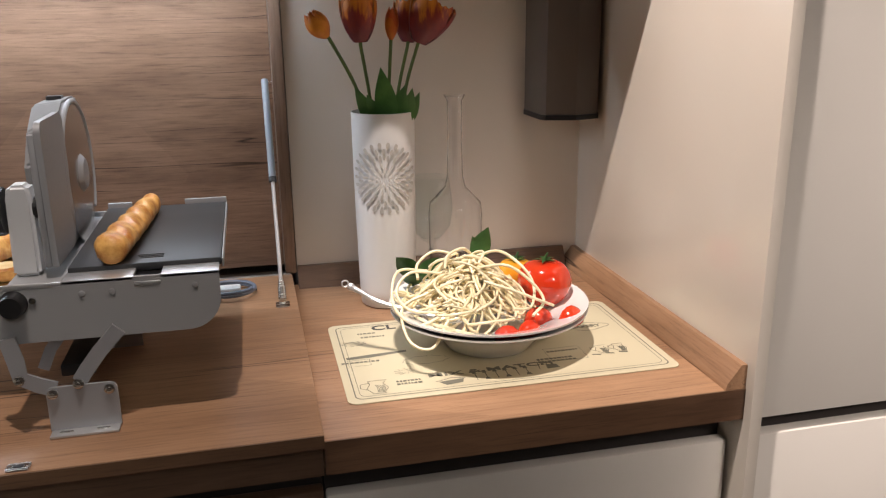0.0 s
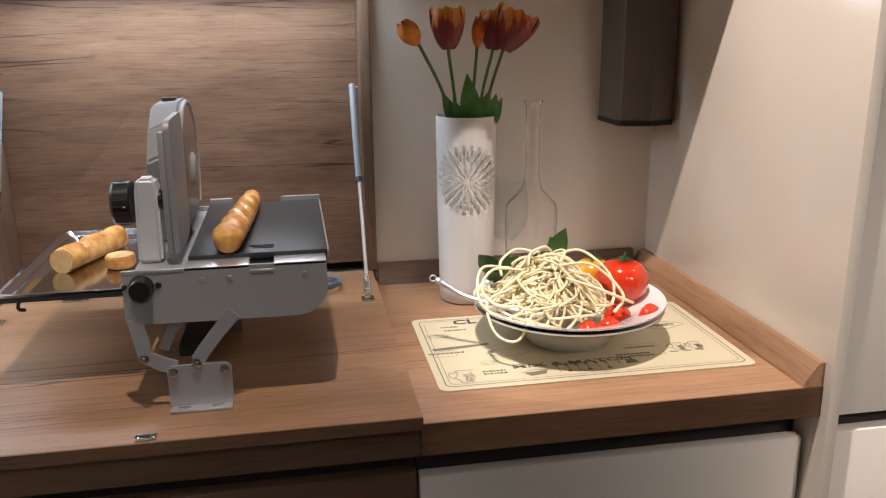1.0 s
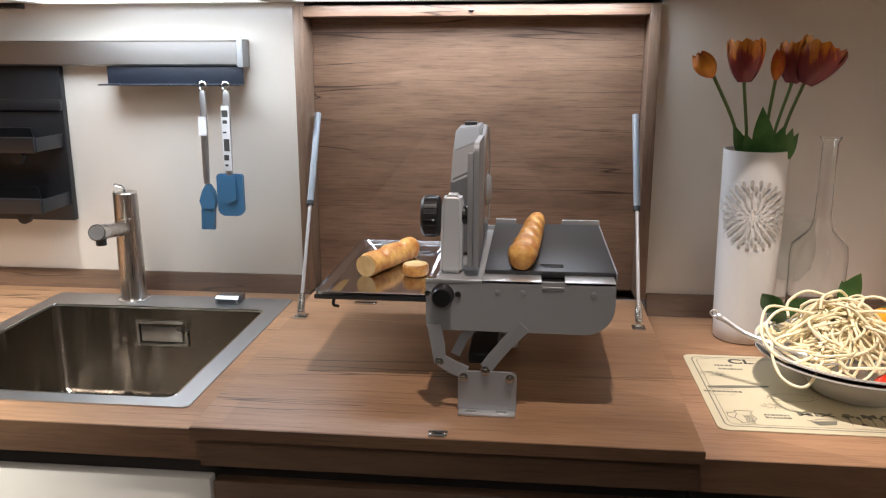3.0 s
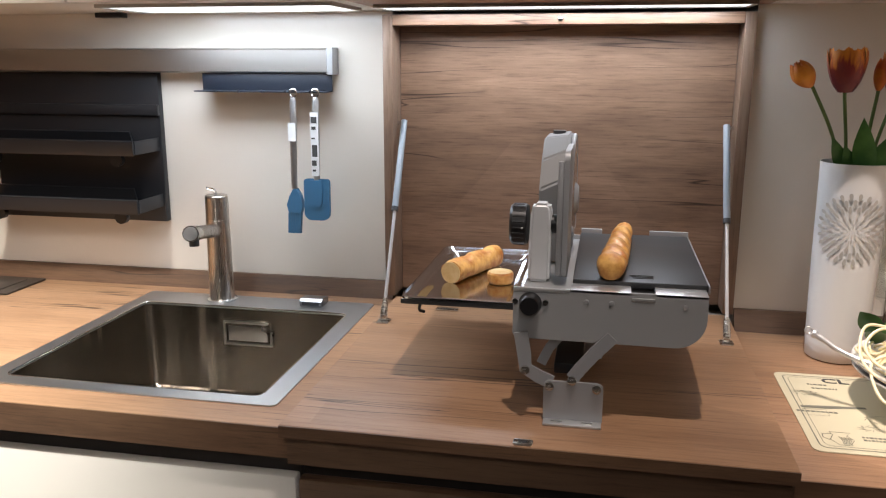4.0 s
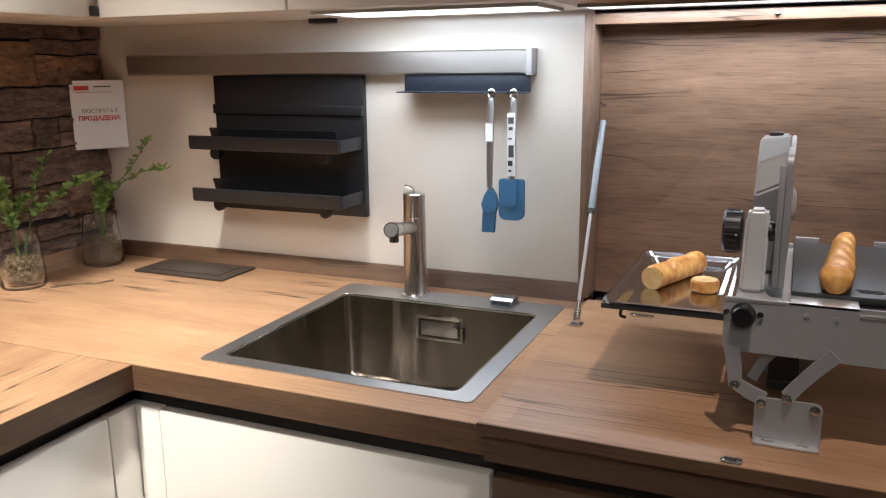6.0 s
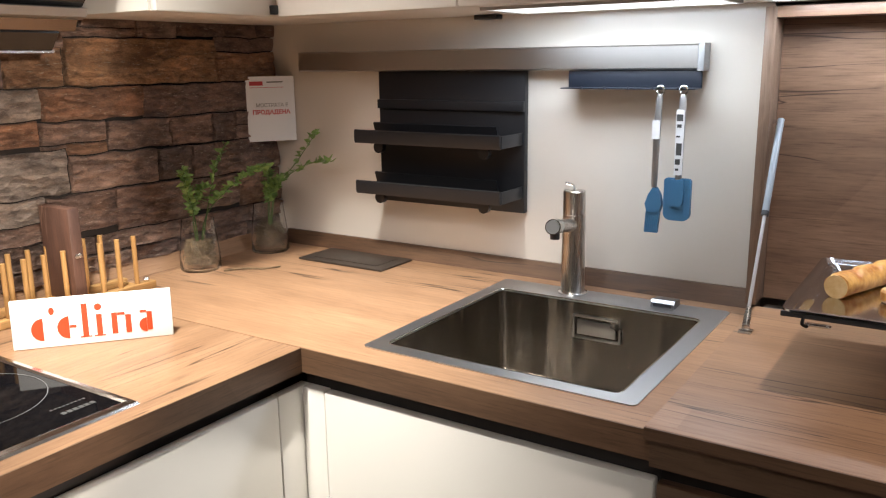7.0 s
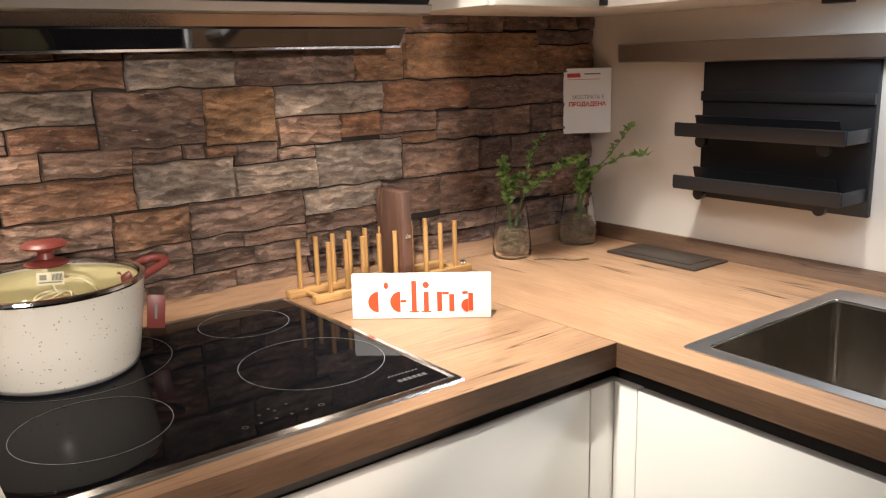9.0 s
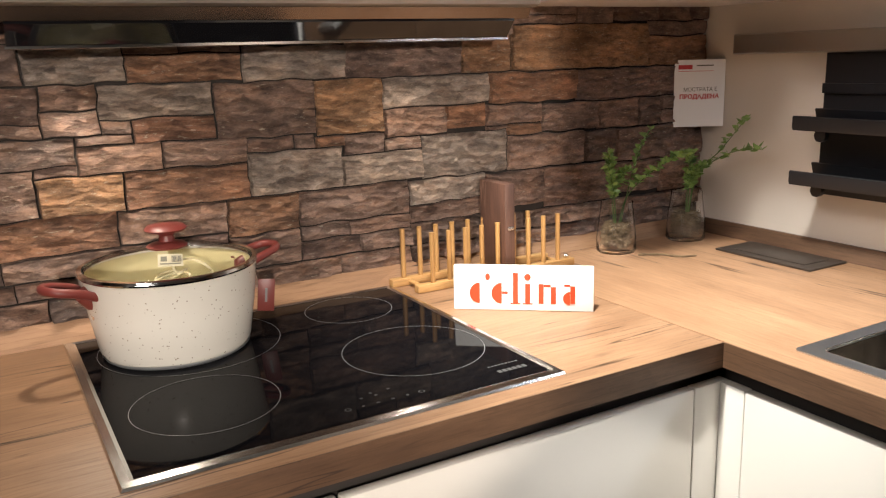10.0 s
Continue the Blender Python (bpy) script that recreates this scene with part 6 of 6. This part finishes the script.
# ---- glass jars with boxwood twigs ----
def jar(x, y, r, h, label, twigs, seed):
    rr = random.Random(seed)
    j = thing("glass_jar", (x, y, Z), label, "jar", "jars with twigs")
    op = [(0.0, 0.001), (r * 0.93, 0.001), (r, 0.006), (r * 0.98, h * 0.30), (r * 0.90, h * 0.62), (r * 0.80, h * 0.92), (r * 0.79, h), (r * 0.75, h), (r * 0.76, h * 0.92), (r * 0.86, h * 0.62), (r * 0.94, h * 0.30), (r * 0.94, 0.010), (r * 0.85, 0.006), (0.0, 0.006)]
    g = part("glass_body", lathe(bmesh.new(), op, (x, y, Z), 36), clear_glass, j, "", 60)
    g.visible_shadow = False
    bm = bmesh.new()
    for k in range(480):
        a, q, z0 = rr.uniform(0, 6.28), r * 0.84 * rr.uniform(0, 1) ** 0.5, rr.uniform(0.010, h * 0.50)
        a2, q2, z2 = rr.uniform(0, 6.28), r * 0.80 * rr.uniform(0, 1) ** 0.5, min(h * 0.58, z0 + rr.uniform(0, 0.03))
        p0, p2 = Vector((x + q * math.cos(a), y + q * math.sin(a), Z + z0)), Vector((x + q2 * math.cos(a2), y + q2 * math.sin(a2), Z + z2))
        tube(bm, [p0, p0.lerp(p2, 0.5) + Vector((0, 0, 0.003)), p2], 0.0009, 5)
    part("dry_stalks", bm, earth, j, "brown dried stalks")
    for n, (ctrl, dens) in enumerate(twigs):
        pts = curve_pts([(x, y, Z + 0.02)] + ctrl, 30)
        tw = part("twig", tube(bmesh.new(), pts, [0.0015 * (1 - 0.6 * i / len(pts)) for i in range(len(pts))], 6), stem, j, "boxwood twig")
        bm = bmesh.new()
        for i in range(int(len(pts) * 0.36), len(pts)):
            for k in range(dens * 2):
                d = Vector((rr.uniform(-1, 1), rr.uniform(-1, 1), rr.uniform(-0.2, 1.0))).normalized()
                ln = rr.uniform(0.013, 0.022)
                leaf_mesh(bm, pts[i], pts[i] + d * ln, ln * 0.52, 0.001, 4, (rr.uniform(-1, 1), rr.uniform(-1, 1), 0.6))
        part("leaves", bm, twig_leaf, tw, "small fresh green leaves", 60)


jar(-1.598, 1.165, 0.046, 0.118, "clear glass jar of dried stalks with fresh boxwood twigs",
    [([(-1.590, 1.150, 1.04), (-1.578, 1.125, 1.10), (-1.565, 1.110, 1.145)], 3), ([(-1.592, 1.185, 1.03), (-1.565, 1.235, 1.09), (-1.535, 1.285, 1.125), (-1.52, 1.31, 1.13)], 3),
     ([(-1.60, 1.20, 1.05), (-1.605, 1.235, 1.13), (-1.60, 1.265, 1.185)], 1), ([(-1.60, 1.155, 1.03), (-1.585, 1.165, 1.085), (-1.575, 1.175, 1.10)], 2)], 21)
jar(-1.596, 1.385, 0.047, 0.118, "clear glass jar of dried stalks with boxwood twigs in the corner",
    [([(-1.590, 1.385, 1.04), (-1.575, 1.37, 1.09), (-1.565, 1.36, 1.125)], 3), ([(-1.585, 1.40, 1.06), (-1.545, 1.435, 1.125), (-1.505, 1.455, 1.185), (-1.490, 1.46, 1.205)], 1),
     ([(-1.580, 1.40, 1.06), (-1.53, 1.43, 1.115), (-1.465, 1.445, 1.135), (-1.435, 1.447, 1.135)], 1), ([(-1.59, 1.38, 1.03), (-1.57, 1.385, 1.07), (-1.56, 1.395, 1.09)], 3)], 22)
loose = thing("fallen_twig", (-1.50, 1.25, Z), "thin dry twig lying on the worktop", "twig")
part("stick", tube(bmesh.new(), curve_pts([(-1.535, 1.175, Z + 0.0022), (-1.505, 1.215, Z + 0.003), (-1.47, 1.235, Z + 0.0022), (-1.452, 1.27, Z + 0.0022)], 14), 0.0018, 6), earth, loose)

# ---- notice in the corner ----
p0, p1 = Vector((-1.6655, 1.402, 0)), Vector((-1.598, 1.5015, 0))
pd = (p1 - p0).normalized()
pn = Vector((pd.y, -pd.x, 0))
PW = (p1 - p0).length
PM = Matrix(((pd.x, -pn.x, 0, p0.x), (pd.y, -pn.y, 0, p0.y), (0, 0, 1, 1.176), (0, 0, 0, 1)))
note = thing("notice", (-1.63, 1.45, 1.176), "white paper notice standing across the corner", "notice")
part("sheet", boxed(0, PW, 0.0, 0.0012, 0.0, 0.160, 0, PM), paper, note)
UP = Matrix.Rotation(radians(90), 4, "X")
lettering("МОСТРАТА Е", 0.013, PM @ Matrix.Translation((PW * 0.52, -0.0005, 0.089)) @ UP, ink_soft, note, width=PW * 0.66)
lettering("ПРОДАДЕНА", 0.014, PM @ Matrix.Translation((PW * 0.5, -0.0005, 0.072)) @ UP, red_ink, note, width=PW * 0.78, bold=0.0005)
part("mark", boxed(0.009, 0.042, -0.0006, -0.0001, 0.138, 0.148, 0, PM), red_ink, note, "red printed bar")
part("mark", boxed(0.052, 0.092, -0.0006, -0.0001, 0.1445, 0.1475, 0, PM), ink_soft, note)
part("mark", boxed(0.009, 0.092, -0.0006, -0.0001, 0.1325, 0.1335, 0, PM), red_ink, note)

# ---- stones of the west wall ----
rnd = random.Random(5)


rusty = {(0.14, 1.33), (0.48, 1.22), (0.80, 1.33), (0.93, 1.33), (0.87, 1.26), (0.12, 1.12), (0.76, 1.22), (1.32, 1.33), (-0.01, 1.12), (-0.18, 1.28), (0.14, 1.23), (0.15, 1.23), (0.29, 1.05), (0.92, 1.19), (-0.18, 1.06), (0.47, 1.20), (1.10, 1.26)}
pale_ones = {(0.34, 1.33), (0.34, 1.12), (0.70, 1.12), (0.62, 1.26), (0.67, 1.07), (0.10, 1.28), (-0.01, 1.34), (0.53, 1.12)}


def stone_block(y0, y1, z0, z1):
    """One quarried stone with a broken face, proud of the joints."""
    key, g = (round(y0, 2), round(z0, 2)), 0.0004
    y0, y1, z0, z1 = y0 + g, y1 - g, z0 + g, z1 - g
    ny, nz = max(5, min(22, round((y1 - y0) / 0.011))), max(4, min(9, round((z1 - z0) / 0.0095)))
    bm = bmesh.new()
    out, lean, roll_ = rnd.uniform(0.006, 0.017), rnd.uniform(-0.006, 0.006), rnd.uniform(-0.006, 0.006)
    shift = Vector((rnd.uniform(0, 50), rnd.uniform(0, 50), rnd.uniform(0, 50)))
    us = [0.0] + [(0.0016 + (y1 - y0 - 0.0032) * i / (ny - 2)) / (y1 - y0) for i in range(ny - 1)] + [1.0]
    vs = [0.0] + [(0.0016 + (z1 - z0 - 0.0032) * i / (nz - 2)) / (z1 - z0) for i in range(nz - 1)] + [1.0]
    gv = []
    for i, u in enumerate(us):
        row = []
        for k, v in enumerate(vs):
            rim = i in (0, ny) or k in (0, nz)
            y, z = y0 + u * (y1 - y0), z0 + v * (z1 - z0)
            wob = noise.noise(Vector((y * 22, z * 9, 3.1)))
            rough = noise.noise(Vector((0, y * 26, z * 48)) + shift) * 0.0085 + noise.noise(Vector((0, y * 70, z * 150)) + shift) * 0.0034
            x = WEST + (0.50 * out if rim else max(0.002, out + lean * (u - 0.5) + roll_ * (v - 0.5) + rough))
            row.append(bm.verts.new((x, y + 0.0036 * noise.noise(Vector((z * 60, y * 5, 7.7))), z + 0.0048 * wob)))
        gv.append(row)
    for i in range(ny):
        for k in range(nz):
            bm.faces.new((gv[i][k], gv[i + 1][k], gv[i + 1][k + 1], gv[i][k + 1]))
    loop = [gv[i][0] for i in range(ny + 1)] + [gv[ny][k] for k in range(1, nz + 1)] + [gv[i][nz] for i in range(ny - 1, -1, -1)] + [gv[0][k] for k in range(nz - 1, 0, -1)]
    low = [bm.verts.new((WEST, v.co.y, v.co.z)) for v in loop]
    for i in range(len(loop)):
        j = (i + 1) % len(loop)
        bm.faces.new((loop[i], low[i], low[j], loop[j]))
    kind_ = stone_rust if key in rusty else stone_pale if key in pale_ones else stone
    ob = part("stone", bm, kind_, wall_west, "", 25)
    return ob


def course(*blocks):
    for b in blocks:
        stone_block(*b)


course((0.971, 1.098, 1.444, 1.472), (0.925, 1.098, 1.425, 1.4435), (1.101, 1.208, 1.424, 1.472), (1.211, 1.347, 1.429, 1.472), (1.350, 1.447, 1.430, 1.472), (1.450, 1.503, 1.430, 1.472), (1.317, 1.503, 1.395, 1.428))
course((-0.180, -0.015, 1.337, 1.401), (-0.012, 0.142, 1.337, 1.400), (0.144, 0.340, 1.333, 1.381), (0.144, 0.232, 1.382, 1.400), (0.235, 0.340, 1.382, 1.400), (0.343, 0.540, 1.329, 1.391), (0.543, 0.802, 1.327, 1.394), (0.804, 0.925, 1.327, 1.424), (0.928, 1.314, 1.327, 1.423), (1.317, 1.503, 1.326, 1.393))
course((-0.180, 0.004, 1.275, 1.334), (0.007, 0.093, 1.295, 1.335), (0.005, 0.093, 1.253, 1.293), (0.095, 0.284, 1.276, 1.331), (0.052, 0.142, 1.236, 1.251), (0.095, 0.142, 1.252, 1.274), (0.145, 0.284, 1.233, 1.274), (0.288, 0.474, 1.228, 1.328), (0.477, 0.617, 1.222, 1.326), (0.620, 0.866, 1.265, 1.325), (0.620, 0.761, 1.208, 1.263), (0.763, 0.858, 1.215, 1.263))
course((0.869, 1.100, 1.260, 1.325), (1.103, 1.503, 1.255, 1.324), (0.861, 1.004, 1.216, 1.258), (1.007, 1.165, 1.192, 1.253), (1.168, 1.286, 1.188, 1.253), (1.288, 1.360, 1.188, 1.253), (1.363, 1.503, 1.220, 1.253), (1.363, 1.503, 1.186, 1.218), (0.915, 1.004, 1.190, 1.214))
course((-0.180, 0.049, 1.204, 1.250), (0.052, 0.187, 1.186, 1.234), (0.190, 0.336, 1.186, 1.231), (0.340, 0.427, 1.201, 1.226), (0.430, 0.468, 1.201, 1.226), (0.471, 0.527, 1.201, 1.220), (0.530, 0.617, 1.182, 1.220), (0.620, 0.701, 1.182, 1.206), (0.704, 0.912, 1.117, 1.205), (0.915, 1.128, 1.114, 1.188), (1.131, 1.220, 1.116, 1.186), (1.223, 1.503, 1.106, 1.184))
course((-0.180, -0.018, 1.123, 1.202), (-0.015, 0.118, 1.121, 1.184), (0.121, 0.336, 1.120, 1.184), (0.339, 0.523, 1.121, 1.199), (0.526, 0.701, 1.121, 1.180), (0.671, 0.852, 1.066, 1.115), (0.855, 1.010, 1.034, 1.112), (1.013, 1.218, 1.020, 1.111), (1.221, 1.360, 1.030, 1.104), (1.363, 1.503, 1.020, 1.104))
course((-0.180, 0.102, 1.060, 1.121), (0.105, 0.290, 1.062, 1.118), (0.293, 0.428, 1.050, 1.118), (0.431, 0.668, 1.052, 1.118), (0.671, 0.852, 1.028, 1.064))
course((-0.180, 0.003, 1.2525, 1.2735), (-0.015, 0.050, 1.1860, 1.2025), (0.861, 0.912, 1.2070, 1.2145))
# plain courses below, above and to the left
for z0, z1, ya, yb in ((1.020, 1.058, -0.18, 0.290), (1.016, 1.048, 0.293, 0.428), (1.022, 1.050, 0.431, 0.668), (0.985, 1.016, -0.18, 0.428), (0.985, 1.020, 0.431, 0.668), (0.980, 1.026, 0.671, 0.852), (0.980, 1.018, 0.855, 1.503),
                       (0.944, 0.982, -0.18, 0.668), (0.944, 0.978, 0.671, 1.503), (1.402, 1.474, -0.18, 0.925),
                       (1.337, 1.401, -1.1, -0.183), (1.27, 1.334, -1.1, -0.183), (1.204, 1.267, -1.1, -0.183), (1.12, 1.202, -1.1, -0.183), (1.06, 1.118, -1.1, -0.183), (0.99, 1.058, -1.1, -0.183), (0.944, 0.987, -1.1, -0.183)):
    y = ya
    while y < yb - 0.01:
        w = rnd.uniform(0.09, 0.23)
        y2 = yb if y + w > yb - 0.07 else y + w
        stone_block(y, y2, z0, z1)
        y = y2 + 0.001
